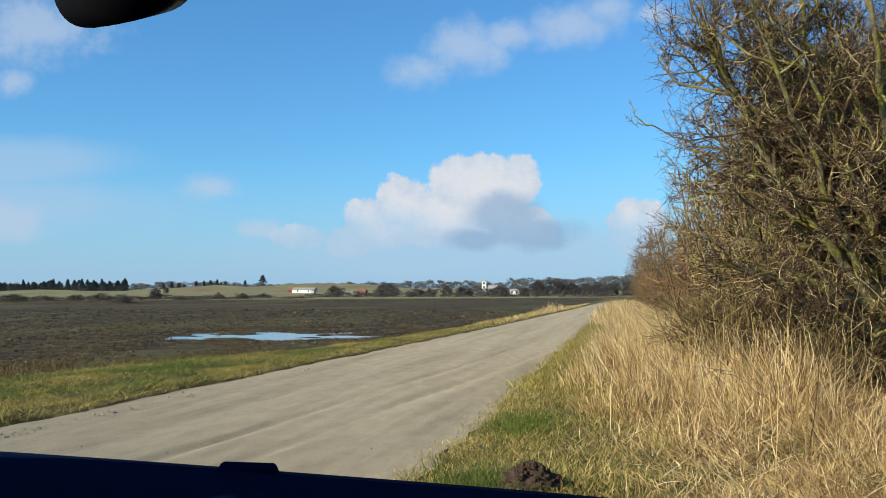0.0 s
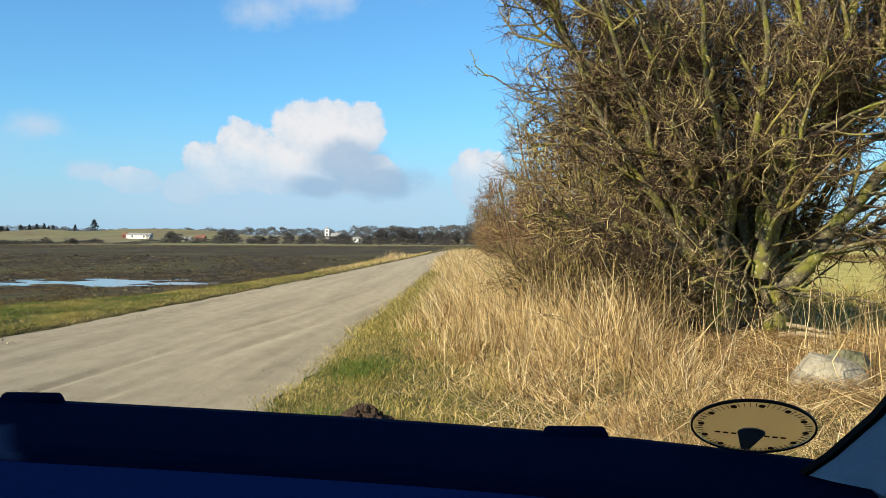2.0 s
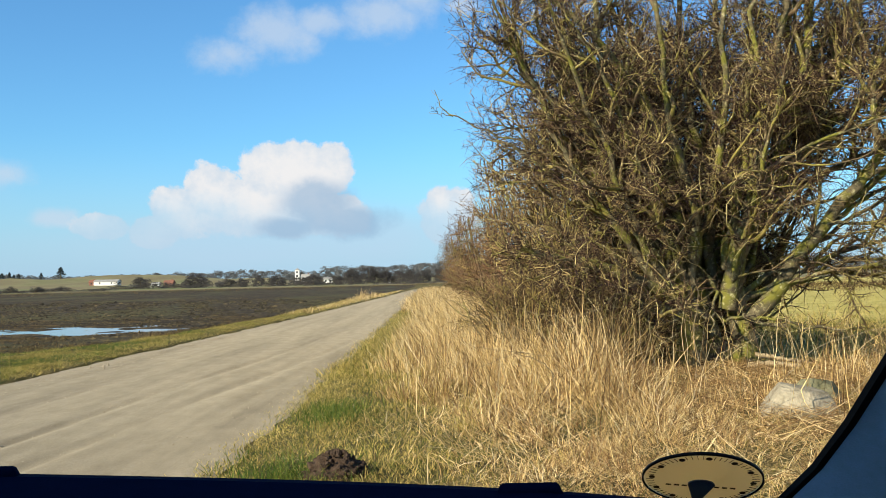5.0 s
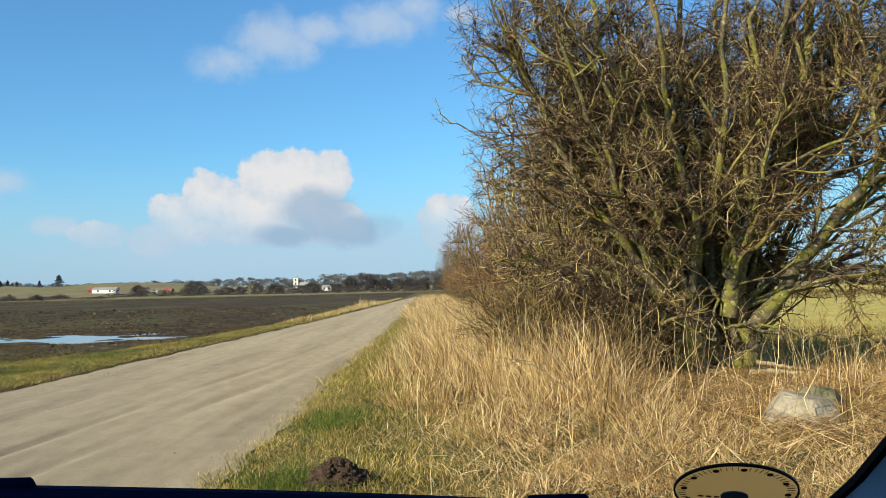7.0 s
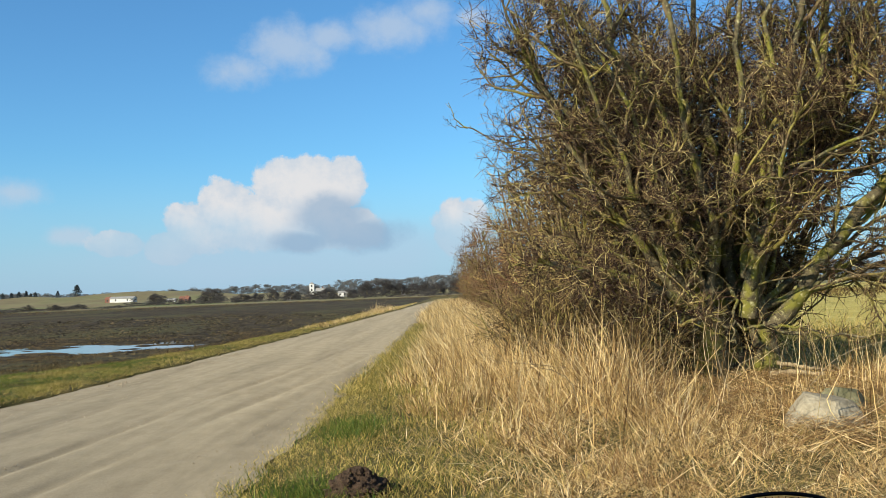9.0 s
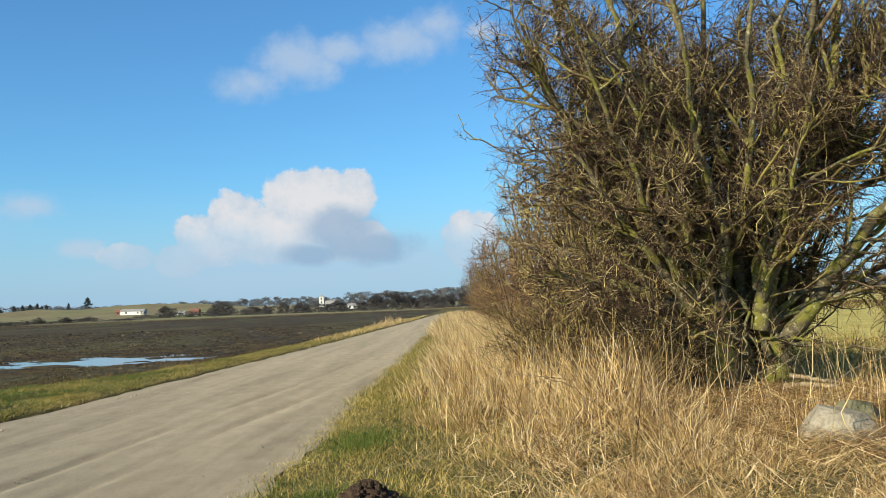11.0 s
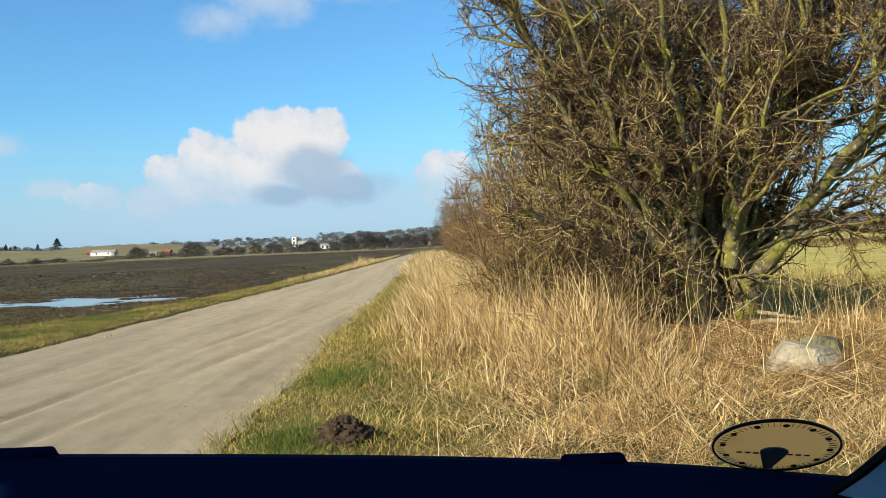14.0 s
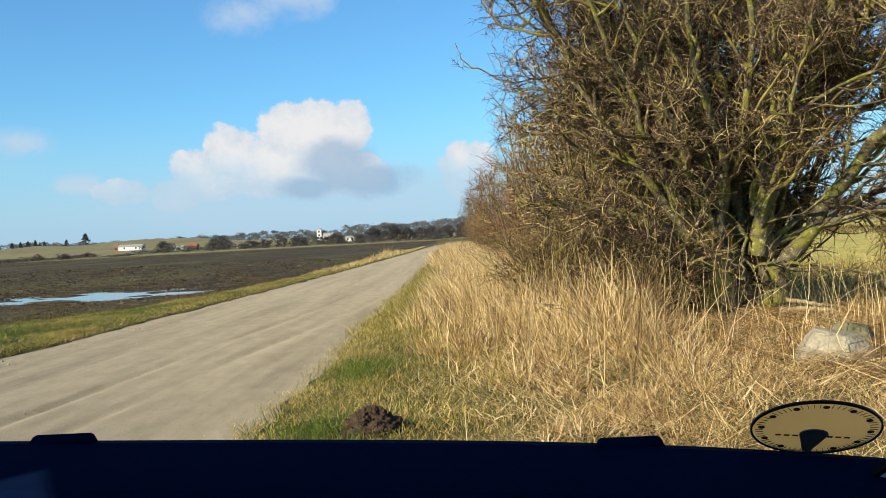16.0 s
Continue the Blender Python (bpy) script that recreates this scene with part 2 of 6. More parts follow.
def ground_material():
    """Soil and low sward: verge, marsh, meadow and far fields, told apart by the sheet's own zones."""
    m, t, b = shade("ground_soil", 0.95, 0.15)
    v = coords(t)
    zone = t.nodes.new("ShaderNodeVertexColor")
    zone.layer_name = "zone"
    sep = t.nodes.new("ShaderNodeSeparateColor")
    t.links.new(zone.outputs[0], sep.inputs[0])
    big, mid, fine = tnoise(t, v, 0.12, 4), tnoise(t, v, 1.3, 6), tnoise(t, v, 14, 6, 0.65)
    verge = ramp(t, mid, [(0.3, (0.040, 0.036, 0.012)), (0.5, (0.095, 0.082, 0.027)), (0.72, (0.19, 0.145, 0.055))])
    mud = ramp(t, mid, [(0.3, (0.014, 0.011, 0.007)), (0.50, (0.040, 0.032, 0.018)), (0.70, (0.095, 0.072, 0.036))])
    clods = tnoise(t, coords(t, (0.5, 1, 1)), 0.9, 8, 0.72)
    mud = mix(t, 0.85, mud, ramp(t, clods, [(0.36, (0.35, 0.33, 0.32)), (0.5, (0.95, 0.92, 0.88)), (0.64, (1.9, 1.75, 1.5))]), "MULTIPLY")
    mud = mix(t, span(t, tnoise(t, coords(t, (0.25, 0.06, 1)), 0.5, 5), 0.47, 0.62), mud, (0.062, 0.058, 0.024))
    mead = ramp(t, mid, [(0.3, (0.22, 0.20, 0.045)), (0.5, (0.37, 0.32, 0.088)), (0.7, (0.50, 0.42, 0.15))])
    far = ramp(t, tnoise(t, coords(t, (1, 0.35, 1)), 0.011, 3), [(0.36, (0.115, 0.138, 0.050)), (0.47, (0.19, 0.175, 0.085)), (0.58, (0.155, 0.125, 0.070)), (0.66, (0.15, 0.175, 0.065))])
    c = mix(t, sep.outputs[0], verge, mud)
    c = mix(t, sep.outputs[1], c, mead)
    c = mix(t, sep.outputs[2], c, far)
    c = mix(t, 0.5, c, ramp(t, fine, [(0.25, (0.5, 0.5, 0.5)), (0.75, (1.4, 1.4, 1.4))]), "MULTIPLY")
    c = mix(t, 0.4, c, ramp(t, big, [(0.3, (0.7, 0.7, 0.7)), (0.7, (1.25, 1.25, 1.25))]), "MULTIPLY")
    t.links.new(c, b.inputs["Base Color"])
    bump(t, b, fine, 0.8, 0.05)
    return m


def road_material():
    m, t, b = shade("gravel_road", 0.93, 0.15)
    b.inputs["Diffuse Roughness"].default_value = 1.0
    v = coords(t)
    grain, speck = tnoise(t, v, 60, 4, 0.7), tnoise(t, coords(t, (1, 0.35, 1)), 5, 6, 0.65)
    lanes = tnoise(t, coords(t, (1.35, 0.06, 1)), 1.0, 5, 0.62)
    c = ramp(t, lanes, [(0.28, (0.132, 0.114, 0.080)), (0.42, (0.186, 0.162, 0.114)), (0.58, (0.224, 0.196, 0.138)), (0.8, (0.200, 0.174, 0.123))])
    c = mix(t, 0.6, c, ramp(t, speck, [(0.3, (0.72, 0.70, 0.68)), (0.7, (1.18, 1.18, 1.18))]), "MULTIPLY")
    c = mix(t, 0.5, c, ramp(t, grain, [(0.3, (0.65, 0.65, 0.65)), (0.72, (1.35, 1.35, 1.35))]), "MULTIPLY")
    t.links.new(c, b.inputs["Base Color"])
    h = mix(t, 0.5, grain, speck)
    bump(t, b, h, 0.4, 0.010)
    return m


def plain_material(name, lo, hi, scale=8.0, rough=0.8, spec=0.3, bumpy=0.3, dist=0.005, metal=0.0):
    m, t, b = shade(name, rough, spec)
    v = coords(t)
    n = tnoise(t, v, scale, 6, 0.6)
    c = ramp(t, n, [(0.3, lo), (0.7, hi)])
    c = mix(t, 0.3, c, ramp(t, tnoise(t, v, scale * 7, 4), [(0.3, (0.75, 0.75, 0.75)), (0.7, (1.2, 1.2, 1.2))]), "MULTIPLY")
    t.links.new(c, b.inputs["Base Color"])
    b.inputs["Metallic"].default_value = metal
    if bumpy:
        bump(t, b, tnoise(t, v, scale * 4, 5), bumpy, dist)
    return m


GROUND, ROAD = ground_material(), road_material()
SOIL = plain_material("turned_soil", (0.028, 0.019, 0.013), (0.085, 0.058, 0.040), 22, 0.97, 0.1, 1.0, 0.02)
STONE = plain_material("field_stone", (0.16, 0.14, 0.095), (0.38, 0.34, 0.245), 6, 0.92, 0.15, 0.9, 0.03)
STONE_MOSSY = plain_material("mossy_stone", (0.075, 0.075, 0.04), (0.20, 0.19, 0.115), 6, 0.93, 0.12, 0.9, 0.03)
PEBBLE = plain_material("road_pebble", (0.15, 0.125, 0.085), (0.36, 0.31, 0.225), 3, 0.85, 0.25, 0.3, 0.003)
DEADWOOD = plain_material("dead_wood", (0.15, 0.115, 0.065), (0.32, 0.25, 0.15), 12, 0.9, 0.15, 0.6, 0.01)
# part of the distance haze is mixed into this crown grey
FARTREE = twig_material("winter_crown", [(0, (0.036, 0.036, 0.039)), (0.5, (0.054, 0.051, 0.050)), (1, (0.078, 0.071, 0.062))])
FARPINE = twig_material("dark_conifer", [(0, (0.014, 0.024, 0.030)), (0.5, (0.024, 0.036, 0.042)), (1, (0.040, 0.054, 0.050))])
# distance haze is mixed into this colour, paler and bluer than bare wood
FARHAZE = twig_material("distant_wood_hazed", [(0, (0.078, 0.088, 0.096)), (0.5, (0.098, 0.105, 0.108)), (1, (0.125, 0.128, 0.122))])
# the white is dulled in its colour for the haze over far walls
WHITEWASH = plain_material("whitewashed_wall", (0.56, 0.56, 0.54), (0.66, 0.66, 0.64), 0.5, 0.9, 0.2, 0.0)
REDBRICK = plain_material("red_brick_wall", (0.16, 0.075, 0.055), (0.22, 0.11, 0.08), 0.8, 0.9, 0.2, 0.0)
TILE_RED = plain_material("red_roof_tile", (0.16, 0.075, 0.05), (0.24, 0.11, 0.075), 0.8, 0.85, 0.2, 0.0)
ROOF_GREY = plain_material("grey_roof_sheet", (0.20, 0.20, 0.19), (0.30, 0.30, 0.28), 0.5, 0.8, 0.3, 0.0)
WINDOW_DARK = plain_material("window_glass", (0.02, 0.025, 0.03), (0.04, 0.045, 0.05), 1, 0.1, 0.5, 0.0)
DASH = plain_material("dashboard_plastic", (0.0009, 0.0046, 0.0200), (0.0012, 0.0056, 0.0240), 60, 0.9, 0.02, 0.25, 0.001)
# the pad's brighter blue has the skylight on it painted in
DASH_PAD_SKYLIT = plain_material("dashboard_pad_skylit", (0.0050, 0.0165, 0.074), (0.0062, 0.0200, 0.088), 60, 0.9, 0.03, 0.25, 0.001)
BODY = plain_material("car_paint", (0.006, 0.010, 0.035), (0.008, 0.013, 0.042), 2, 0.3, 0.5, 0.0)
RUBBER = plain_material("black_rubber", (0.002, 0.002, 0.003), (0.004, 0.004, 0.005), 40, 0.7, 0.08, 0.0)
TRIM = plain_material("grey_fabric_trim", (0.25, 0.43, 0.72), (0.28, 0.48, 0.80), 90, 0.9, 0.15, 0.3, 0.001)
BLACK = plain_material("black_plastic", (0.002, 0.002, 0.003), (0.004, 0.004, 0.005), 30, 0.5, 0.1, 0.0)
INK = plain_material("black_print", (0.012, 0.010, 0.008), (0.02, 0.017, 0.014), 30, 0.7, 0.2, 0.0)
POINTER = plain_material("grey_blue_pointer", (0.06, 0.075, 0.10), (0.075, 0.09, 0.12), 30, 0.5, 0.3, 0.0)


def water_material():
    m, t, b = shade("still_water", 0.04, 0.5)
    b.inputs["Base Color"].default_value = (0.03, 0.03, 0.028, 1)
    b.inputs["IOR"].default_value = 1.33
    bump(t, b, tnoise(t, coords(t, (1, 0.5, 1)), 5, 3), 0.12, 0.02)
    return m


def frosted_material():
    m, t, b = shade("frosted_plastic", 0.45, 0.3)
    b.inputs["Base Color"].default_value = (1.0, 0.94, 0.74, 1)
    b.inputs["Transmission Weight"].default_value = 1.0
    b.inputs["IOR"].default_value = 1.15
    return m


def mirror_material():
    m, t, b = shade("mirror_glass", 0.02, 0.5)
    b.inputs["Base Color"].default_value = (0.85, 0.86, 0.88, 1)
    b.inputs["Metallic"].default_value = 1.0
    return m


WATER, FROSTED, MIRROR = water_material(), frosted_material(), mirror_material()

# ---- mesh helpers ----
RNG = np.random.default_rng(7)


def fast_mesh(name, verts, faces, material, smooth=False):
    """A mesh from an array of places and one of equal faces."""
    me = bpy.data.meshes.new(name)
    faces = np.asarray(faces, dtype=np.int32)
    k = faces.shape[1]
    me.vertices.add(len(verts))
    me.vertices.foreach_set("co", np.asarray(verts, dtype=np.float32).ravel())
    me.loops.add(faces.size)
    me.loops.foreach_set("vertex_index", faces.ravel())
    me.polygons.add(len(faces))
    me.polygons.foreach_set("loop_start", np.arange(0, faces.size, k, dtype=np.int32))
    me.polygons.foreach_set("use_smooth", np.full(len(faces), smooth))
    me.update(calc_edges=True)
    me.materials.append(material)
    return me


def part_mesh(name, me, parent=None, label="", kind=""):
    ob = new(name, me)
    ob.parent = parent
    return tagged(ob, label, kind=kind)


def part(name, bm, material, parent=None, label="", smooth=False):
    """Link a bmesh as one mesh object under a thing or under a part."""
    me = bpy.data.meshes.new(name)
    bm.normal_update()
    bm.to_mesh(me)
    bm.free()
    me.materials.append(material)
    if smooth:
        me.polygons.foreach_set("use_smooth", np.full(len(me.polygons), True))
    ob = new(name, me)
    ob.parent = parent
    return tagged(ob, label)


def thing(name, at, label, category, group=""):
    ob = new(name)
    ob.location = at
    return tagged(ob, label, category, group)


def box(bm, x0, x1, y0, y1, z0, z1, m=None):
    vs = [bm.verts.new((m @ Vector(c)) if m else c) for c in ((x0, y0, z0), (x1, y0, z0), (x1, y1, z0), (x0, y1, z0), (x0, y0, z1), (x1, y0, z1), (x1, y1, z1), (x0, y1, z1))]
    for f in ((0, 3, 2, 1), (4, 5, 6, 7), (0, 1, 5, 4), (1, 2, 6, 5), (2, 3, 7, 6), (3, 0, 4, 7)):
        bm.faces.new([vs[i] for i in f])


def unit(v):
    return v / np.maximum(np.linalg.norm(v, axis=-1, keepdims=True), 1e-9)


def tubes(pts, rad, sides):
    """Tapered tubes along M paths of n places: places and quads."""
    m, n, _ = pts.shape
    tan = unit(np.gradient(pts, axis=1))
    ref = np.where(np.abs(tan[..., 2:3]) > 0.9, np.array([1.0, 0, 0]), np.array([0, 0, 1.0]))
    a = unit(np.cross(tan, ref))
    b = np.cross(tan, a)
    ang = np.arange(sides) * 2 * math.pi / sides
    ring = pts[:, :, None] + rad[..., None, None] * (a[:, :, None] * np.cos(ang)[:, None] + b[:, :, None] * np.sin(ang)[:, None])
    verts = ring.reshape(-1, 3)
    i, j, s = np.meshgrid(np.arange(m), np.arange(n - 1), np.arange(sides), indexing="ij")
    base = (i * n + j) * sides
    faces = np.stack([base + s, base + (s + 1) % sides, base + sides + (s + 1) % sides, base + sides + s], -1).reshape(-1, 4)
    return verts, faces


def run(start, way, length, n, wiggle, lift):
    """M wandering paths of n steps."""
    pts, d = [start], unit(way)
    for k in range(n):
        d = unit(d + RNG.normal(0, wiggle, d.shape) + np.array([0, 0, lift]))
        pts.append(pts[-1] + d * (length / n)[:, None])
    return np.stack(pts, 1)


def sprout(pts, rad, k, t0, t1, angle, lengths, ratio, n, wiggle, lift, tip=0.35):
    """k side shoots on each of the paths."""
    m, q, _ = pts.shape
    t = RNG.uniform(t0, t1, (m, k)) * (q - 1)
    i = np.minimum(t.astype(int), q - 2)
    f = (t - i)[..., None]
    rows = np.arange(m)[:, None]
    start = pts[rows, i] * (1 - f) + pts[rows, i + 1] * f
    along = unit(pts[rows, i + 1] - pts[rows, i])
    side = unit(np.cross(along, RNG.normal(0, 1, along.shape)))
    ang = RNG.uniform(angle * 0.6, angle * 1.25, (m, k, 1))
    way = along * np.cos(ang) + side * np.sin(ang)
    start, way = start.reshape(-1, 3), way.reshape(-1, 3)
    length = RNG.uniform(*lengths, len(start)) * (1 - 0.35 * (t / (q - 1)).reshape(-1))
    new_pts = run(start, way, length, n, wiggle, lift)
    r0 = np.minimum(rad[rows, i].reshape(-1) * 0.8, ratio)
    new_rad = r0[:, None] * np.linspace(1, tip, n + 1)[None]
    return new_pts, new_rad


def trimmed(pts, rad, low, high):
    """Drop shoots that reach further to the road than the crown does: low at 2 m, high at 6 m."""
    limit = low + (high - low) * np.clip((pts[..., 2] - 2.0) / 4.0, 0, 1)
    keep = (pts[..., 0] > limit).all(1)
    return pts[keep], rad[keep]


def opened(pts, rad, share):
    """Thin the shoots on the meadow's side, where the crown is open to the sky."""
    open_side = step(5.2, 7.0, pts[:, 0, 0])
    keep = RNG.uniform(0, 1, len(pts)) > (1 - share) * open_side
    return pts[keep], rad[keep]


def smooth_path(points, n):
    """A rounded path of n places through a few."""
    p = np.array(points, dtype=float)
    t = np.linspace(0, len(p) - 1, n)
    out = np.stack([np.interp(t, np.arange(len(p)), p[:, k]) for k in range(3)], 1)
    for _ in range(3):
        out[1:-1] = (out[:-2] + out[2:] + 2 * out[1:-1]) / 4
    return out


# ---- the ground ----
SHORE_X, SHORE_Y = [-400, -88, -62, -27, -9, 60], [110, 138, 188, 250, 285, 320]


def road_left(y):
    return np.interp(y, [0, 9, 14, 20, 30, 45, 90, 170], [-7.1, -6.95, -6.85, -6.62, -6.25, -5.75, -4.75, -3.4])


def road_right(y):
    return np.interp(y, [0, 12, 24, 60, 100, 130, 170], [-1.55, -1.58, -1.5, -1.55, -1.75, -1.7, -0.6])


def bank_width(y):
    """How far the grass reaches from the road before the marsh begins."""
    return np.interp(y, [0, 16, 21, 23.5, 30, 42, 100], [5.5, 5.2, 4.4, 2.7, 2.1, 1.7, 1.7])


def step(a, b, x):
    t = np.clip((x - a) / (b - a), 0, 1)
    return t * t * (3 - 2 * t)


def waves(x, y):
    return (np.sin(1.7 * x + 0.6 * y) + np.sin(0.9 * y - 1.3 * x + 2) + np.sin(2.9 * x - 2.3 * y + 1) * 0.6 + np.sin(4.3 * y + 3.1 * x) * 0.4) / 3


def bell(x, y, cx, cy, rx, ry):
    return np.exp(-((x - cx) / rx) ** 2 - ((y - cy) / ry) ** 2)


HILLS = [(-360, 560, 32, 60, 3.6), (-318, 720, 40, 75, 6.3), (-308, 900, 62, 100, 7.2), (-245, 920, 52, 100, 5.4), (-430, 800, 70, 100, 1.6), (250, 900, 300, 250, 4.0)]


def ground_z(x, y):
    x, y = np.asarray(x, dtype=float), np.asarray(y, dtype=float)
    left = road_left(y) - x
    right = x - road_right(y)
    width = bank_width(y)
    lip = 0.06 * step(0.0, 0.2, left)
    fall = -0.25 * step(0.35 * width, 1.25 * width, left)
    z = lip + fall + 0.05 * step(0.1, 1.5, right) + 0.05 * step(1.5, 5, right) - 0.30 * step(6.5, 13, right)
    field = step(0.9 * width, 1.8 * width, left)
    calm = step(58, 44, y) * step(28, 16, np.abs(x))
    z = z + 0.03 * waves(x * 2.2, y * 2.0) * step(0.1, 0.8, left) * calm * (1 - field) + field * 0.045 * waves(x, y) * calm + 0.02 * waves(x * 1.7, y * 1.7) * step(0.2, 2, right) * calm
    pool = bell(x, y, -14.6, 37.4, 4.0, 4.2) + 0.5 * bell(x, y, -12.0, 36.8, 2.0, 1.5)
    z = z - 0.11 * pool * (0.4 + 0.6 * field) + 0.075 * pool * waves(x * 0.9 + 2, y * 3.1) + 0.045 * pool * waves(x * 2.2, y * 5.3 + 1)
    shore = np.interp(x, SHORE_X, SHORE_Y)
    z = z + step(0, 14, y - shore) * 0.45 + 0.006 * np.clip(y - 450, 0, 1200) + 0.012 * np.clip(y - 1000, 0, 300)
    for cx, cy, rx, ry, h in HILLS:
        z = z + h * bell(x, y, cx, cy, rx, ry)
    return z


def spread(lo, hi, first, last, step_in, grow):
    """Even steps from first to last, growing steps beyond."""
    mid = list(np.arange(first, last + 1e-6, step_in))
    for sign, end in ((1, hi), (-1, lo)):
        s, p = step_in, mid[-1] if sign > 0 else mid[0]
        more = []
        while (end - p) * sign > 0:
            s *= grow
            p += sign * s
            more.append(p)
        mid = mid + more if sign > 0 else more[::-1] + mid
    return np.array(mid)


def build_ground():
    xs, ys = spread(-4200, 4200, -20, 10, 0.30, 1.08), spread(-4200, 4200, 2, 46, 0.30, 1.07)
    gx, gy = np.meshgrid(xs, ys)
    gz = ground_z(gx, gy)
    # the road lies in a shallow bed of its own
    bed = (gx < road_right(gy) - 0.05) & (gx > road_left(gy) + 0.05) & (gy < 168) & (gy > -40)
    gz = np.where(bed, gz - 0.07, gz)
    v = np.stack([gx, gy, gz], -1).reshape(-1, 3)
    r, c = np.meshgrid(np.arange(len(ys) - 1), np.arange(len(xs) - 1), indexing="ij")
    i = r * len(xs) + c
    f = np.stack([i, i + 1, i + 1 + len(xs), i + len(xs)], -1).reshape(-1, 4)
    me = fast_mesh("ground", v, f, GROUND, True)
    x, y = v[:, 0], v[:, 1]
    left, right = road_left(y) - x, x - road_right(y)
    width = bank_width(y)
    beyond = step(15, 70, y - np.interp(x, SHORE_X, SHORE_Y))
    zone = np.ones((len(v), 4), dtype=np.float32)
    zone[:, 0] = step(0.75 * width, 1.05 * width, left)
    # brown soil put in place of meadow to colour the hedge's shadow band
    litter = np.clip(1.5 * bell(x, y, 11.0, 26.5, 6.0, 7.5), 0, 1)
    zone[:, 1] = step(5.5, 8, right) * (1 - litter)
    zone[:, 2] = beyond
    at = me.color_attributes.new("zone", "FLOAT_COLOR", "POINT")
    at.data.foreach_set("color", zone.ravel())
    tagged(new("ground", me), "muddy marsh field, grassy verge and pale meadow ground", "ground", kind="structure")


def build_road():
    ys = spread(-40, 169, 2, 60, 0.3, 1.08)
    ys = ys[(ys > -40) & (ys < 168)]
    us = np.linspace(0, 1, 131)
    gy, gu = np.meshgrid(ys, us, indexing="ij")
    edge = 0.16 * waves(gy * 0.9, gy * 0.37 + 3 * gu) + 0.10 * waves(gy * 2.3, gy * 1.2 + 5 * gu)
    gx = road_left(gy) * (1 - gu) + road_right(gy) * gu + edge * (np.abs(gu - 0.5) * 2) ** 6
    rut = sum(bell(gu * 5, 0, c + 0.03 * np.sin(gy * 0.35 + c), 0, w, 1) * -d for c, w, d in ((0.9, 0.4, 0.012), (4.3, 0.3, 0.010), (1.7, 0.2, 0.008)))
    # wheel tracks that drift over to the verge's side
    for x0, y0, drift, w, d in ((-3.88, 8.6, 0.078, 0.09, 0.044), (-3.62, 8.6, 0.080, 0.12, -0.020), (-3.19, 7.8, 0.088, 0.10, 0.048), (-2.85, 7.8, 0.085, 0.14, -0.022), (-2.45, 7.8, 0.055, 0.10, 0.014), (-4.9, 9.0, 0.050, 0.12, 0.010)):
        line = x0 + drift * (gy - y0) - 0.0011 * np.clip(gy - 14, 0, 40) ** 2 + 0.03 * np.sin(gy * 0.6 + x0)
        rut = rut - d * step(34, 12, gy) * np.exp(-((gx - line) / w) ** 2) * (0.65 + 0.35 * np.sin(gy * 0.8 + 3 * x0))
    gz = 0.012 + 0.05 * (1 - (2 * gu - 1) ** 2) + rut * step(60, 20, gy) + 0.004 * waves(gx * 3, gy * 1.3) - 0.05 * (np.abs(gu - 0.5) * 2) ** 10
    v = np.stack([gx, gy, gz], -1).reshape(-1, 3)
    r, c = np.meshgrid(np.arange(len(ys) - 1), np.arange(130), indexing="ij")
    i = r * 131 + c
    f = np.stack([i, i + 1, i + 132, i + 131], -1).reshape(-1, 4)
    tagged(new("road", fast_mesh("road", v, f, ROAD, True)), "pale dusty gravel road with shallow wheel ruts", "road", kind="structure")


build_ground()
build_road()


def edge_off(y):
    """How far the ragged turf edge strays over the road."""
    return 0.17 * waves(y * 1.3, y * 0.6) + 0.10 * waves(y * 4.0, y * 2.9) + 0.05 * waves(y * 9.1, y * 7.3)


def build_bank_edge():
    """A low cut of bare soil where the turf ends above the road."""
    ys = np.arange(3, 70, 0.10)
    off = edge_off(ys)
    rows = []
    for k, (dx, z) in enumerate(((0.12, -0.02), (0.06, 0.012), (0.0, 0.030), (-0.06, 0.036), (-0.18, 0.02))):
        rows.append(np.stack([road_left(ys) + dx + off, ys, z * (1 + 0.5 * waves(ys * 3.1, ys * 2.2)) + 0.014 * waves(ys * 5 + k, ys * 3)], 1))
    v = np.stack(rows, 1).reshape(-1, 3)
    r, c = np.meshgrid(np.arange(len(ys) - 1), np.arange(4), indexing="ij")
    i = r * 5 + c
    f = np.stack([i, i + 1, i + 6, i + 5], -1).reshape(-1, 4)
    tagged(new("bank_edge", fast_mesh("bank_edge", v, f, GROUND, True)), "low dark earthen edge between road and grass", "verge", kind="structure")


build_bank_edge()


def water_sheet(name, cx, cy, rx, ry, z, label):
    bm = bmesh.new()
    n = 48
    bm.faces.new([bm.verts.new((cx + rx * math.cos(2 * math.pi * k / n), cy + ry * math.sin(2 * math.pi * k / n), z)) for k in range(n)])
    tagged(part(name, bm, WATER), label, "puddle", kind="structure")


water_sheet("water_puddle", -13.8, 37.8, 6.6, 6.4, -0.242, "shallow rain puddle reflecting the sky in the marsh")
water_sheet("water_ditch", -62, 92, 14, 3.2, -0.215, "thin strip of standing water in the marsh")
water_sheet("water_channel", -52, 148, 16, 3.0, -0.215, "narrow channel of water before the far shore")

# ---- grass ----


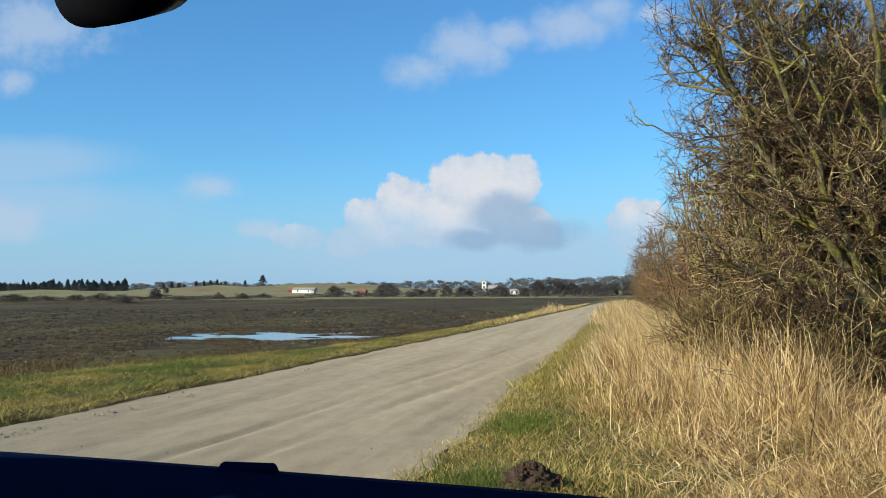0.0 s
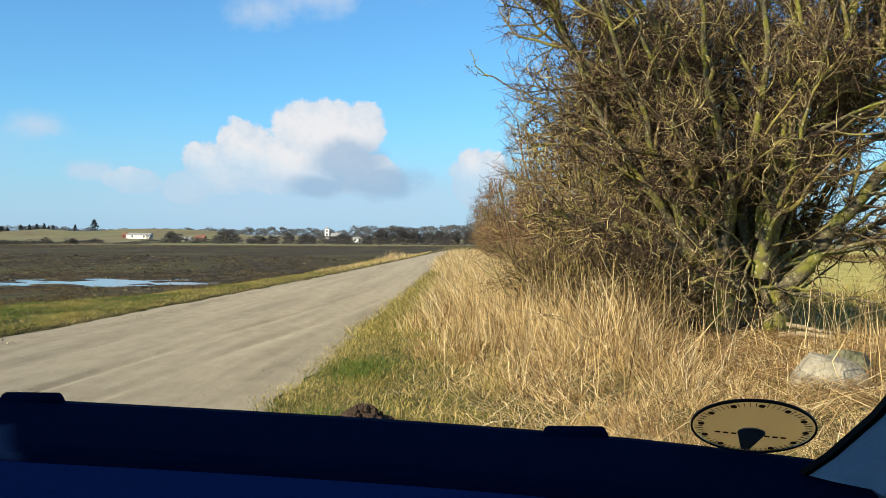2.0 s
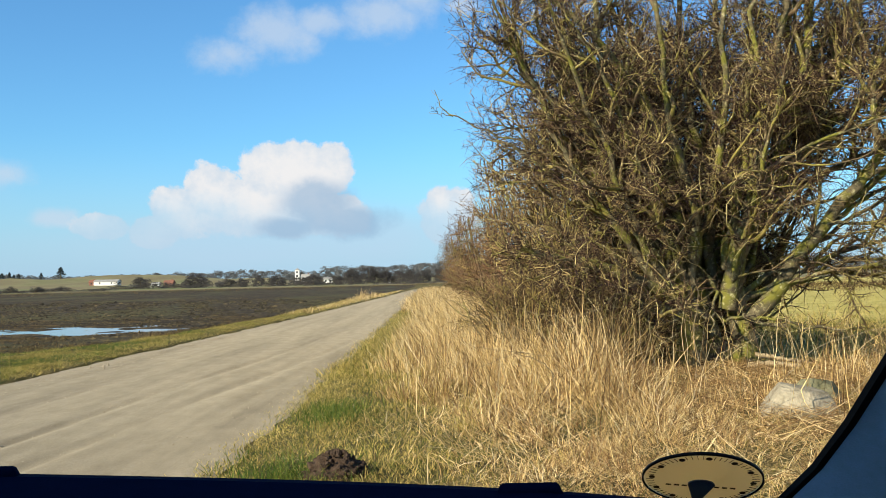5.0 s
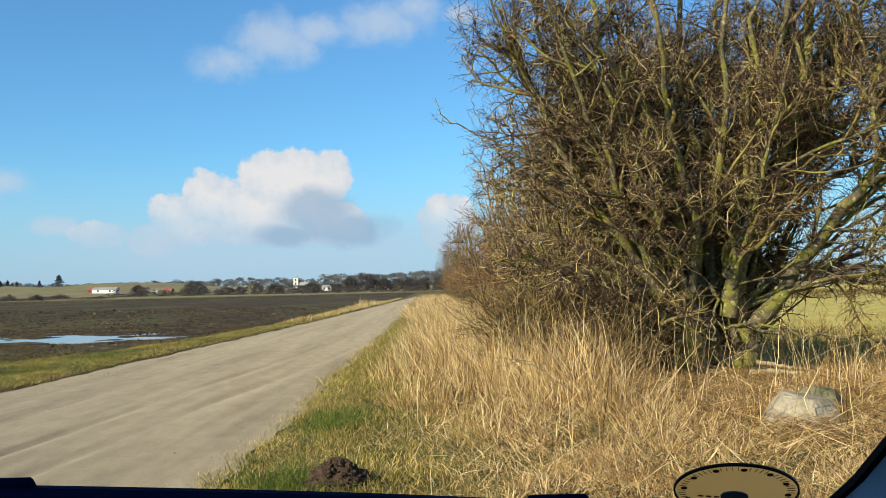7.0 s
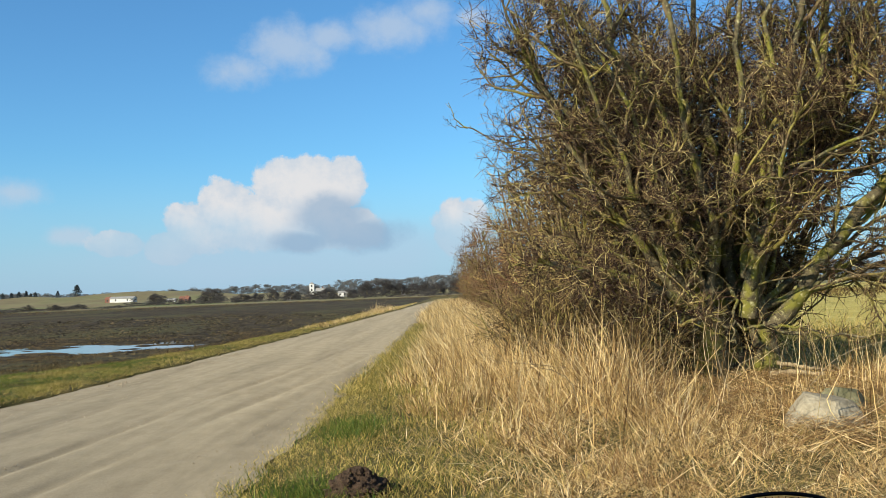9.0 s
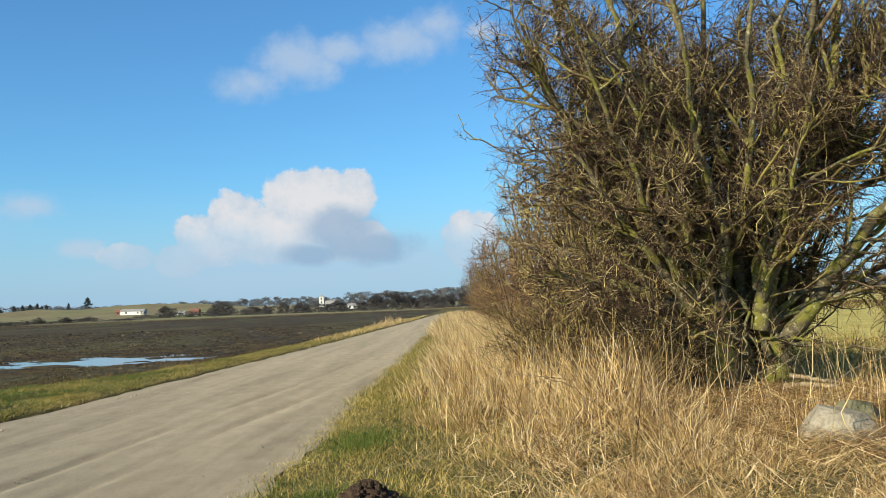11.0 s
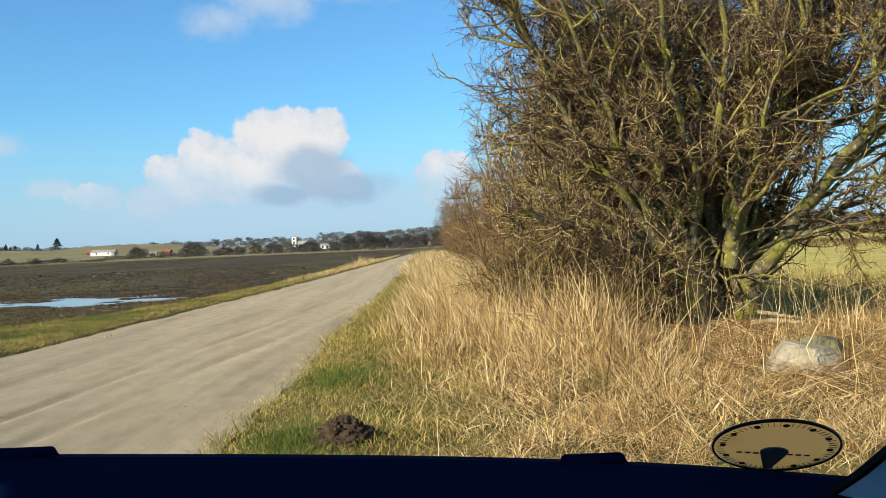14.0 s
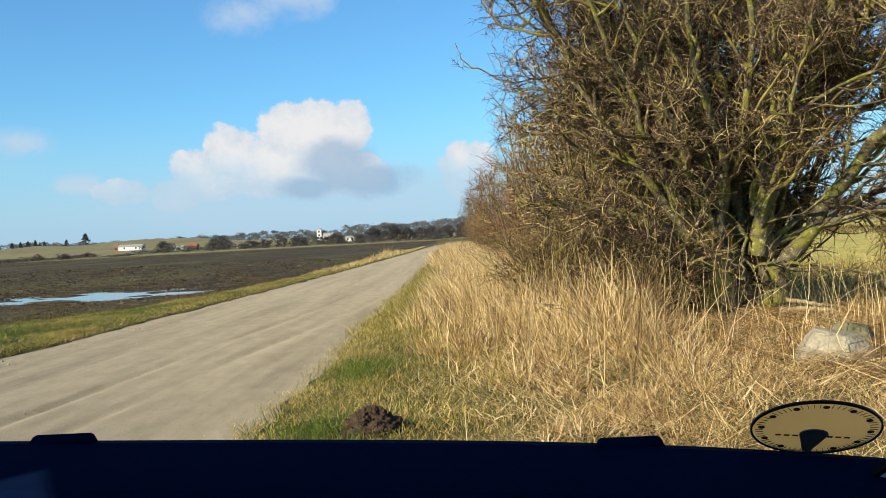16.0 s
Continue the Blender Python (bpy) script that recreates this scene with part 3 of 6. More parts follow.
def blades(name, x, y, height, width, lean, bend, material, label, segs=3, category="grass", sink=0.01, z=None):
    """Many single blades in one mesh: bases, heights, widths, lean vectors, droop."""
    n = len(x)
    z0 = (ground_z(x, y) if z is None else z) - sink
    base = np.stack([x, y, z0], 1)
    t = np.linspace(0, 1, segs + 1)
    lean3 = np.concatenate([lean, np.zeros((n, 1))], 1)
    curve = base[:, None] + height[:, None, None] * (t[None, :, None] * np.array([0, 0, 1.0]) + (0.78 * t + 0.22 * t ** 2)[None, :, None] * lean3[:, None]) \
        - (height * bend)[:, None, None] * (t ** 3)[None, :, None] * np.array([0, 0, 1.0])
    curve[:, 1:-1] += RNG.normal(0, 0.034, (n, segs - 1, 3)) * height[:, None, None]
    face = RNG.uniform(0, math.pi, n)
    side = np.stack([np.cos(face), np.sin(face), np.zeros(n)], 1)
    w = width[:, None] * np.clip(1.0 - t[None] ** 2.2, 0.12, 1)
    lo, hi = curve - side[:, None] * w[..., None] / 2, curve + side[:, None] * w[..., None] / 2
    v = np.stack([lo, hi], 2).reshape(-1, 3)
    i, j = np.meshgrid(np.arange(n), np.arange(segs), indexing="ij")
    b = (i * (segs + 1) + j) * 2
    f = np.stack([b, b + 1, b + 3, b + 2], -1).reshape(-1, 4)
    return tagged(new(name, fast_mesh(name, v, f, material)), label, category, kind="stuff")


OCTA_AT = np.array([(1, 0, 0), (0, 1, 0), (-1, 0, 0), (0, -1, 0), (0, 0, 1.0), (0, 0, -0.6)])
OCTA = np.array([(0, 1, 4), (1, 2, 4), (2, 3, 4), (3, 0, 4), (1, 0, 5), (2, 1, 5), (3, 2, 5), (0, 3, 5)])


def scatter(n, x0, x1, y0, y1, keep):
    """Places in a rectangle, kept by a chance that the plan gives."""
    x, y = RNG.uniform(x0, x1, n), RNG.uniform(y0, y1, n)
    ok = RNG.uniform(0, 1, n) < keep(x, y)
    return x[ok], y[ok]


def leaning(n, mean, spread_by):
    return np.stack([RNG.normal(mean[0], spread_by, n), RNG.normal(mean[1], spread_by, n)], 1)


def tufted(cx, cy, k, radius, splay, wind):
    """k blades about each tuft: bases and outward leans."""
    n = len(cx)
    a, r = RNG.uniform(0, 2 * math.pi, (n, k)), np.abs(RNG.normal(0, radius, (n, k)))
    x, y = (cx[:, None] + r * np.cos(a)).ravel(), (cy[:, None] + r * np.sin(a)).ravel()
    way = wind + RNG.normal(0, 0.38, (n, 1, 2))
    out = np.stack([np.cos(a), np.sin(a)], -1) * (splay * RNG.uniform(0.2, 1.6, (n, k, 1))) + way
    return x, y, out.reshape(-1, 2)


def on_right(x, y, a=0.0, b=0.25):
    return step(a, b, x - road_right(y))


def stalks(name, x, y, height, width, lean, kink, material, label, segs=5, droop=0.25, z=None):
    """Stiff dry stems that start upright and break over part of the way up."""
    n = len(x)
    z0 = (ground_z(x, y) if z is None else z) - 0.01
    way = np.concatenate([lean, np.ones((n, 1))], 1)
    over = np.stack([RNG.normal(0, 1, n), RNG.normal(0, 1, n), -np.abs(RNG.normal(0, 1, n)) * droop], 1) * kink[:, None]
    at = RNG.uniform(0.25, 0.95, n)
    pts = [np.stack([x, y, z0], 1)]
    for k in range(segs):
        bent = np.clip(((k + 0.5) / segs - at) * 4 + 0.5, 0, 1)[:, None]
        d = unit(way + over * bent + RNG.normal(0, 0.07, (n, 3)))
        nxt = pts[-1] + d * (height / segs)[:, None]
        nxt[:, 2] = np.maximum(nxt[:, 2], z0 + 0.02 + 0.02 * RNG.uniform(0, 1, n))
        pts.append(nxt)
    curve = np.stack(pts, 1)
    face = RNG.uniform(0, math.pi, n)
    side = np.stack([np.cos(face), np.sin(face), RNG.normal(0, 0.3, n)], 1)
    t = np.linspace(0, 1, segs + 1)
    w = width[:, None] * np.clip(1.0 - t[None] ** 3, 0.25, 1)
    lo, hi = curve - side[:, None] * w[..., None] / 2, curve + side[:, None] * w[..., None] / 2
    v = np.stack([lo, hi], 2).reshape(-1, 3)
    i, j = np.meshgrid(np.arange(n), np.arange(segs), indexing="ij")
    b = (i * (segs + 1) + j) * 2
    f = np.stack([b, b + 1, b + 3, b + 2], -1).reshape(-1, 4)
    return tagged(new(name, fast_mesh(name, v, f, material)), label, "grass", kind="stuff")


def before_trunk(x, y):
    """The trodden patch of flat litter before the hawthorn's trunk."""
    return step(2.3, 2.8, x + 0.06 * (y - 9) + 0.25 * waves(x, y)) * step(6.2, 7.6, y) * step(7.2, 5.4, x)


def straw_height(x, y):
    """How tall the dry stems stand: low by the turf, shoulder-high under the hedge."""
    rise = step(-0.6, 2.0, x + 0.12 * (y - 9.5))
    deep = step(7.0, 12.0, y + 0.3 * x)
    return (0.22 + (0.98 + 0.16 * step(1.2, 2.2, x) + 0.22 * waves(x * 1.7 + 3, y * 1.5)) * rise * deep) * (1 - (0.70 + 0.18 * step(9.5, 11.0, y)) * before_trunk(x, y)) * (1 - 0.35 * step(5.0, 6.5, x)) * (1 - 0.35 * bell(x, y, 3.6, 8.1, 0.55, 0.6))


def build_straw():
    # clumps of stems, leaning their own way, with gaps between
    def body(x, y):
        edge = step(-0.35, 1.0, x + 0.09 * (y - 8.5) + 0.5 * waves(x * 1.3, y * 1.1))
        gap = 0.06 + 0.94 * step(-0.20, 0.30, waves(x * 2.1 + 1, y * 1.9) + 0.5 * waves(x * 4.3, y * 3.9 + 2))
        return edge * gap * (1 - 0.62 * before_trunk(x, y)) * step(4.6, 5.4, y)
    cx, cy = scatter(5200, -1.0, 7.0, 4.8, 15.6, lambda x, y: body(x, y) * (1 - 0.85 * step(2.6, 3.2, x) * step(13.2, 13.8, y)))
    k = 17
    x, y, lean = tufted(cx, cy, k, 0.075, 0.50, np.array([-0.08, -0.08]))
    n = len(x)
    h = straw_height(x, y) * np.repeat(RNG.uniform(0.30, 1.20, len(cx)), k) * RNG.uniform(0.35, 1.12, n)
    red = np.repeat(RNG.uniform(0, 1, len(cx)) < 0.26 + 0.35 * step(0.0, 0.5, waves(cx * 0.9 + 2, cy * 0.8)), k)
    green = ~red & (np.repeat(RNG.uniform(0, 1, len(cx)), k) < 0.6 * step(1.9, -0.1, x + 0.15 * (y - 7)))
    for sel, material, name, label in ((~red & ~green, STRAW, "tall_straw", "tall tangled dry straw in front of the hedge"), (red, STRAW_RED, "brown_straw", "reddish-brown dry stalks among tall straw"), (green, PALE, "yellow_tuft", "yellow-green tufts between turf and straw")):
        m = int(sel.sum())
        stalks(name, x[sel], y[sel], h[sel], RNG.uniform(0.0035, 0.0085, m) * np.clip(y[sel] / 9, 0.55, 1), lean[sel], np.abs(RNG.normal(0.6, 0.7, m)), material, label)
    # broad dead leaves hanging in the clumps
    cx, cy = scatter(1500, -0.6, 6.8, 5.2, 14.5, body)
    x, y, lean = tufted(cx, cy, 7, 0.10, 0.9, np.array([-0.1, -0.15]))
    n = len(x)
    stalks("straw_leaf", x, y, straw_height(x, y) * RNG.uniform(0.35, 0.85, n), RNG.uniform(0.009, 0.016, n) * np.clip(y / 9, 0.55, 1), lean, np.abs(RNG.normal(1.3, 0.6, n)), STRAW, "broad curled dead leaves among the straw", 5, 0.9)
    # stems thrown down across one another
    x, y = scatter(34000, -0.4, 7.4, 4.8, 14.0, lambda x, y: (0.30 + 0.70 * before_trunk(x, y) * step(-0.5, 0.3, waves(x * 3.1, y * 2.3 + 4))) * step(-0.3, 1.3, x + 0.5 * waves(x, y)))
    n = len(x)
    flat = before_trunk(x, y)
    a = RNG.uniform(0, 2 * math.pi, n)
    lean = np.stack([np.cos(a), np.sin(a)], 1) * (RNG.uniform(1.0, 4.0, n) + 2.0 * flat)[:, None]
    z = ground_z(x, y) + RNG.uniform(0.01, 0.09, n) + 0.35 * RNG.uniform(0, 1, n) ** 2 * (1 - flat) * straw_height(x, y)
    brown = RNG.uniform(0, 1, n) < 0.28 + 0.42 * flat
    for sel, material, name, label in ((~brown, STRAW, "fallen_stem", "long fallen stems lying across the dry grass"), (brown, STRAW_RED, "brown_litter", "brown broken stems in the straw by the trunk")):
        m = int(sel.sum())
        stalks(name, x[sel], y[sel], RNG.uniform(0.12, 0.60, m), RNG.uniform(0.004, 0.009, m) * np.clip(y[sel] / 9, 0.55, 1), lean[sel], np.abs(RNG.normal(0.5, 0.6, m)), material, label, 4, 0.3, z[sel])
    # single tall stalks, pale and thin, before trunk and hedge
    x, y = scatter(1700, -0.2, 8.5, 7.4, 13.6, lambda x, y: 0.30 + 0.15 * step(3.9, 5.2, x) * (waves(x * 2.1, y * 1.7) > -0.2) + 0.55 * step(3.0, 2.0, x) * step(10.5, 12.5, y))
    n = len(x)
    stalks("lone_stalk", x, y, RNG.uniform(0.3, 1.3, n), RNG.uniform(0.004, 0.0085, n), leaning(n, (-0.02, -0.04), 0.16), np.abs(RNG.normal(0.2, 0.6, n)), STRAW, "single tall dead stalks standing over matted grass", 7)


def build_grass():
    # short turf of the near verge
    x, y = scatter(130000, -2.1, 3.6, 4.2, 16, lambda x, y: on_right(x, y, -0.24 + 0.22 * waves(x * 0.3, y * 1.6), 0.5 + 0.25 * waves(y, y * 0.7)) * (0.25 + 0.75 * step(1.4, -0.4, x)) * (0.55 + 0.45 * waves(x * 2, y * 2)))
    n = len(x)
    blades("verge_turf", x, y, RNG.uniform(0.03, 0.11, n) * (0.35 + 0.65 * step(0.0, 0.7, x - road_right(y))), RNG.uniform(0.004, 0.008, n), leaning(n, (0.1, -0.1), 0.6), RNG.uniform(0, 0.5, n), TURF, "short yellow-green winter turf beside the gravel road", 2)
    # dusty bleached grass where the turf meets the road
    x, y = scatter(120000, -2.2, 0.4, 4.4, 30, lambda x, y: np.exp(-((x - road_right(y) - 0.22 - 0.2 * waves(x * 0.4, y * 1.3)) / 0.26) ** 2) * np.clip(12 / y, 0.3, 1))
    n = len(x)
    blades("dusty_fringe", x, y, RNG.uniform(0.015, 0.06, n), RNG.uniform(0.004, 0.009, n), leaning(n, (0.0, -0.1), 0.7), RNG.uniform(0, 0.5, n), PALE, "dusty bleached grass along the road edge", 2)
    # fresh green clumps
    x, y = scatter(60000, -1.7, 1.2, 4.4, 12, lambda x, y: 0.9 * np.maximum(bell(x, y, -0.98, 6.6, 0.35, 0.5), np.maximum(bell(x, y, -1.0, 10.0, 0.3, 0.7), 0.10 * (waves(x * 2.2 + 3, y * 1.8) > 0.5) * step(0.0, -0.6, x))) * step(0.6, -0.4, x))
    n = len(x)
    blades("green_clump", x, y, RNG.uniform(0.06, 0.17, n), RNG.uniform(0.004, 0.008, n), leaning(n, (0.05, -0.1), 0.5), RNG.uniform(0, 0.4, n), LUSH, "fresh green grass tufts in the verge", 2)
    # matted straw, lying every way
    x, y = scatter(70000, -1.0, 7.5, 4.4, 15.5, lambda x, y: (0.10 + 0.9 * step(-0.5 + 0.5 * waves(x, y), 1.1, x)) * (0.6 + 0.4 * waves(x * 1.5, y * 1.5)) * (1 - 0.78 * step(2.5, 3.2, x) * step(8.3, 9.3, y)))
    n = len(x)
    blades("matted_straw", x, y, RNG.uniform(0.04, 0.15, n), RNG.uniform(0.004, 0.009, n), leaning(n, (-0.3, -0.4), 2.1), RNG.uniform(-0.2, 0.9, n), STRAW, "matted dry straw-coloured grass under the hedge", 2)
    # low turf keeps to the road's side further on
    x, y = scatter(52000, -2.1, 0.6, 14, 48, lambda x, y: on_right(x, y, -0.3, 0.3) * step(1.9, 0.9, x - road_right(y) + 0.5 * waves(x, y * 0.6)) * np.clip(18 / y, 0, 1))
    n = len(x)
    blades("roadside_turf", x, y, RNG.uniform(0.05, 0.15, n), RNG.uniform(0.006, 0.013, n), leaning(n, (0.1, -0.1), 0.8), RNG.uniform(0, 0.6, n), TURF, "low green and tan turf along the road", 2)
    # along the hedge foot, into the distance
    x, y = scatter(54000, -1.8, 2.2, 14, 45, lambda x, y: on_right(x, y, 0.35, 1.5) * (0.3 + 0.7 * step(-0.3, 0.4, waves(x * 2, y * 1.2))) * np.clip(20 / y, 0, 1))
    n = len(x)
    blades("hedge_foot_straw", x, y, RNG.uniform(0.2, 1.05, n) * (0.30 + 0.70 * step(0.3, 2.0, x - road_right(y))), RNG.uniform(0.006, 0.013, n), leaning(n, (-0.15, -0.1), 0.4), RNG.uniform(0, 0.5, n), STRAW, "dry straw grass along the foot of the hedge", 3)
    x, y = scatter(26000, -2.0, 2.6, 45, 150, lambda x, y: on_right(x, y, 0.0, 0.5) * np.clip(60 / y, 0, 1))
    n = len(x)
    blades("far_verge_straw", x, y, RNG.uniform(0.25, 0.9, n), RNG.uniform(0.015, 0.035, n), leaning(n, (-0.15, -0.1), 0.4), RNG.uniform(0, 0.5, n), STRAW, "dry grass on the far verge of the road", 2)
    # rough grass added to tint the shadow band behind the trunks
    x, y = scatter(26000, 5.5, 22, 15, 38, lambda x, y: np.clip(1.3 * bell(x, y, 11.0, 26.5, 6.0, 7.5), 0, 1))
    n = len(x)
    blades("shade_band_grass", x, y, RNG.uniform(0.10, 0.34, n), RNG.uniform(0.012, 0.026, n), leaning(n, (-0.2, -0.2), 0.8), RNG.uniform(0, 0.7, n), TURF, "rough grass that tints the shadow band behind the hawthorn", 2)
    # the other side of the road
    def bank(x, y):
        left = road_left(y) - x
        wide = bank_width(y) * (1 + 0.25 * waves(x * 0.7, y * 0.7))
        return step(-0.12, 0.1, left) * step(1.1 * wide, 0.6 * wide, left)
    x, y = scatter(440000, -13, -5.2, 8, 45, lambda x, y: bank(x, y) * (0.75 + 0.25 * waves(x * 2, y * 1.5)) * np.clip(17 / y, 0.3, 1))
    n = len(x)
    green = RNG.uniform(0, 1, n) < 0.72 + 0.22 * step(0.3, 1.0, road_left(y) - x)
    lush = green & (waves(x * 1.1 + 2, y * 1.4) + RNG.normal(0, 0.3, n) > -0.22 + 0.5 * step(18, 30, y))
    for sel, material, tall_by, name, label in ((lush, LUSH, 0.9, "bank_green", "fresh green grass on the bank by the field"), (green & ~lush, TURF, 0.9, "bank_turf", "low yellow-green grass on the bank by the field"), (~green, PALE, 1.1, "bank_straw", "pale bleached grass fringing the gravel road")):
        k = int(sel.sum())
        blades(name, x[sel], y[sel], RNG.uniform(0.03, 0.10, k) * tall_by * (1 + 0.6 * waves(x[sel] * 3.1, y[sel] * 2.7)), RNG.uniform(0.005, 0.010, k), leaning(k, (0.2, -0.1), 1.1), RNG.uniform(0, 0.5, k), material, label, 2)
    x, y = scatter(40000, -13, -4.5, 45, 150, lambda x, y: step(-0.05, 0.2, road_left(y) - x) * step(2.2, 1.0, road_left(y) - x) * np.clip(60 / y, 0, 1))
    n = len(x)
    clump = 1 + 4.0 * bell(x, y, -6.1, 86, 1.0, 14) * (0.4 + 0.6 * step(0, 0.4, waves(x * 2, y * 0.7)))
    reed = (clump > 1.8) | (RNG.uniform(0, 1, n) < 0.45)
    for sel, material, name, label in ((reed, STRAW, "far_bank_reeds", "pale dry reeds along the far road bank"), (~reed, PALE, "far_bank_grass", "low pale grass along the far road bank")):
        k = int(sel.sum())
        blades(name, x[sel], y[sel], RNG.uniform(0.08, 0.26, k) * clump[sel], RNG.uniform(0.015, 0.035, k), leaning(k, (0.1, -0.1), 0.35), RNG.uniform(0, 0.4, k), material, label, 2)
    x, y = scatter(42000, -8, -5, 6, 60, lambda x, y: np.exp(-((road_left(y) - x - 0.01 + edge_off(y)) / 0.13) ** 2) * np.clip(16 / y, 0.25, 1))
    n = len(x)
    for sel, material, name in ((np.arange(n) % 3 == 0, TURF, "edge_turf"), (np.arange(n) % 3 > 0, PALE, "edge_straw")):
        k = int(sel.sum())
        blades(name, x[sel], y[sel], RNG.uniform(0.05, 0.16, k), RNG.uniform(0.005, 0.012, k), leaning(k, (0.6, -0.2), 0.7), RNG.uniform(0.1, 0.8, k), material, "rank grass hanging over the edge of the road", 3, z=np.full(k, 0.03))
    # brown sedge where the bank turns to marsh
    x, y = scatter(60000, -17, -7.5, 12, 44, lambda x, y: np.exp(-(((road_left(y) - x) / bank_width(y) - 1.08) / 0.30) ** 2) * step(-0.5, 0.4, waves(x * 1.4, y * 1.2)) * np.clip(18 / y, 0.3, 1))
    n = len(x)
    blades("sedge", x, y, RNG.uniform(0.06, 0.26, n), RNG.uniform(0.007, 0.016, n), leaning(n, (0.1, -0.1), 0.5), RNG.uniform(0, 0.5, n), SEDGE, "rusty brown sedge between bank and marsh", 2)
    # dead stems trodden flat over the mud
    x, y = scatter(90000, -26, -8, 13, 50, lambda x, y: step(0.85, 1.25, (road_left(y) - x) / bank_width(y)) * step(-0.35, 0.4, waves(x * 0.7 + 4, y * 0.9)) * np.clip(22 / y, 0, 1) * (1 - 0.9 * (bell(x, y, -14.0, 37.4, 4.6, 3.6) > 0.4)))
    n = len(x)
    a = RNG.normal(0.2, 0.9, n)
    blades("trodden_stems", x, y, RNG.uniform(0.03, 0.09, n), RNG.uniform(0.008, 0.022, n), np.stack([np.cos(a), np.sin(a)], 1) * RNG.uniform(1.0, 4.0, n)[:, None], RNG.uniform(0, 0.6, n), SEDGE, "dead brown stems trodden into the mud", 2)
    # stubble and weed clumps on the marsh
    x, y = scatter(200000, -46, -7, 13, 120, lambda x, y: step(0.9, 1.3, (road_left(y) - x) / bank_width(y)) * step(-0.15, 0.5, waves(x * 0.9, y * 0.8) + 0.4 * waves(x * 3.1, y * 2.2)) * np.clip(26 / y, 0, 1) * (1 - 0.8 * (bell(x, y, -14.0, 37.6, 4.4, 4.0) > 0.5)))
    n = len(x)
    blades("marsh_stubble", x, y, RNG.uniform(0.04, 0.12, n), RNG.uniform(0.014, 0.042, n), leaning(n, (0.1, 0.0), 0.8), RNG.uniform(0, 0.6, n), MARSH, "dark trampled stubble and weeds on the wet field", 2)
    # rough brown scrub at the meadow's far edge
    x, y = scatter(34000, 12, 130, 95, 165, lambda x, y: 0.25 + 0.75 * step(-0.3, 0.3, waves(x * 0.23, y * 0.17)))
    n = len(x)
    blades("meadow_edge_scrub", x, y, RNG.uniform(0.2, 1.0, n), RNG.uniform(0.03, 0.08, n), leaning(n, (0, 0), 0.8), RNG.uniform(0, 0.4, n), SEDGE, "rough brown scrub at the far edge of the meadow", 2)
    # the meadow behind the hedge
    cx, cy = scatter(2600, 5.5, 34, 14, 48, lambda x, y: step(6.0, 8.0, x) * step(-0.2, 0.6, waves(x * 0.9, y * 0.9)))
    x, y, lean = tufted(cx, cy, 9, 0.10, 0.7, np.array([0.1, -0.1]))
    n = len(x)
    blades("meadow_tussock", x, y, RNG.uniform(0.10, 0.30, n), RNG.uniform(0.010, 0.022, n), lean, RNG.uniform(0.1, 0.7, n), PALE, "pale tussocks standing in the meadow grass", 2)
    # meadow grass is left out of the tinted shadow band
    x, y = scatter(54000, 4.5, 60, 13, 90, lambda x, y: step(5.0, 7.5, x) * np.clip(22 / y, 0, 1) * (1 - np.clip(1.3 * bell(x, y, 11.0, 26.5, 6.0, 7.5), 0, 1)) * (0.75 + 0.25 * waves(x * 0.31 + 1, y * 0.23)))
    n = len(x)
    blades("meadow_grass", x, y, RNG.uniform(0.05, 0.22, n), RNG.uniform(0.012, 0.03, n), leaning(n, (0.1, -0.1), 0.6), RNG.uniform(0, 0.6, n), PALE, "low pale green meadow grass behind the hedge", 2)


build_grass()
build_straw()


def build_clods():
    """Trampled clods of wet earth on the marsh, past counting."""
    x, y = scatter(150000, -62, -8, 14, 100, lambda x, y: step(0.85, 1.2, (road_left(y) - x) / bank_width(y)) * (0.12 + 0.88 * step(-0.25, 0.35, waves(x * 0.8 + 1, y * 0.55) + 0.6 * waves(x * 2.3, y * 1.3))) * np.clip((30 / y) ** 1.5, 0, 1) * (1 - 0.92 * (bell(x, y, -14.0, 37.4, 4.6, 3.6) > 0.45)))
    n = len(x)
    ball = OCTA_AT
    tri = OCTA
    size = np.minimum(RNG.exponential(0.013, n) + 0.010, 0.07) * (0.7 + y / 42)
    v = ball[None] * RNG.uniform(0.6, 1.5, (n, 6, 1)) * (size[:, None] * np.stack([RNG.uniform(0.8, 1.8, n), RNG.uniform(0.7, 1.3, n), RNG.uniform(0.3, 0.8, n)], 1))[:, None]
    spin = RNG.uniform(0, math.pi, (n, 1))
    v = np.stack([v[..., 0] * np.cos(spin) - v[..., 1] * np.sin(spin), v[..., 0] * np.sin(spin) + v[..., 1] * np.cos(spin), v[..., 2]], -1)
    v = v + np.stack([x, y, ground_z(x, y)], 1)[:, None]
    f = tri[None] + (np.arange(n) * 6)[:, None, None]
    tagged(new("marsh_clods", fast_mesh("marsh_clods", v.reshape(-1, 3), f.reshape(-1, 3), CLOD)), "dark trampled clods of wet earth on the field", "clods", kind="stuff")


build_clods()

# ---- the hedge ----

def limb_path(points, y0, y1, n=12):
    """A limb through (across, height) places while it runs from y0 to y1."""
    k = len(points)
    return smooth_path([(x, y0 + (y1 - y0) * i / (k - 1), z) for i, (x, z) in enumerate(points)], n)


def gnarled(pts, amount):
    out = pts.copy()
    out[1:-1] += RNG.normal(0, amount, out[1:-1].shape)
    return out


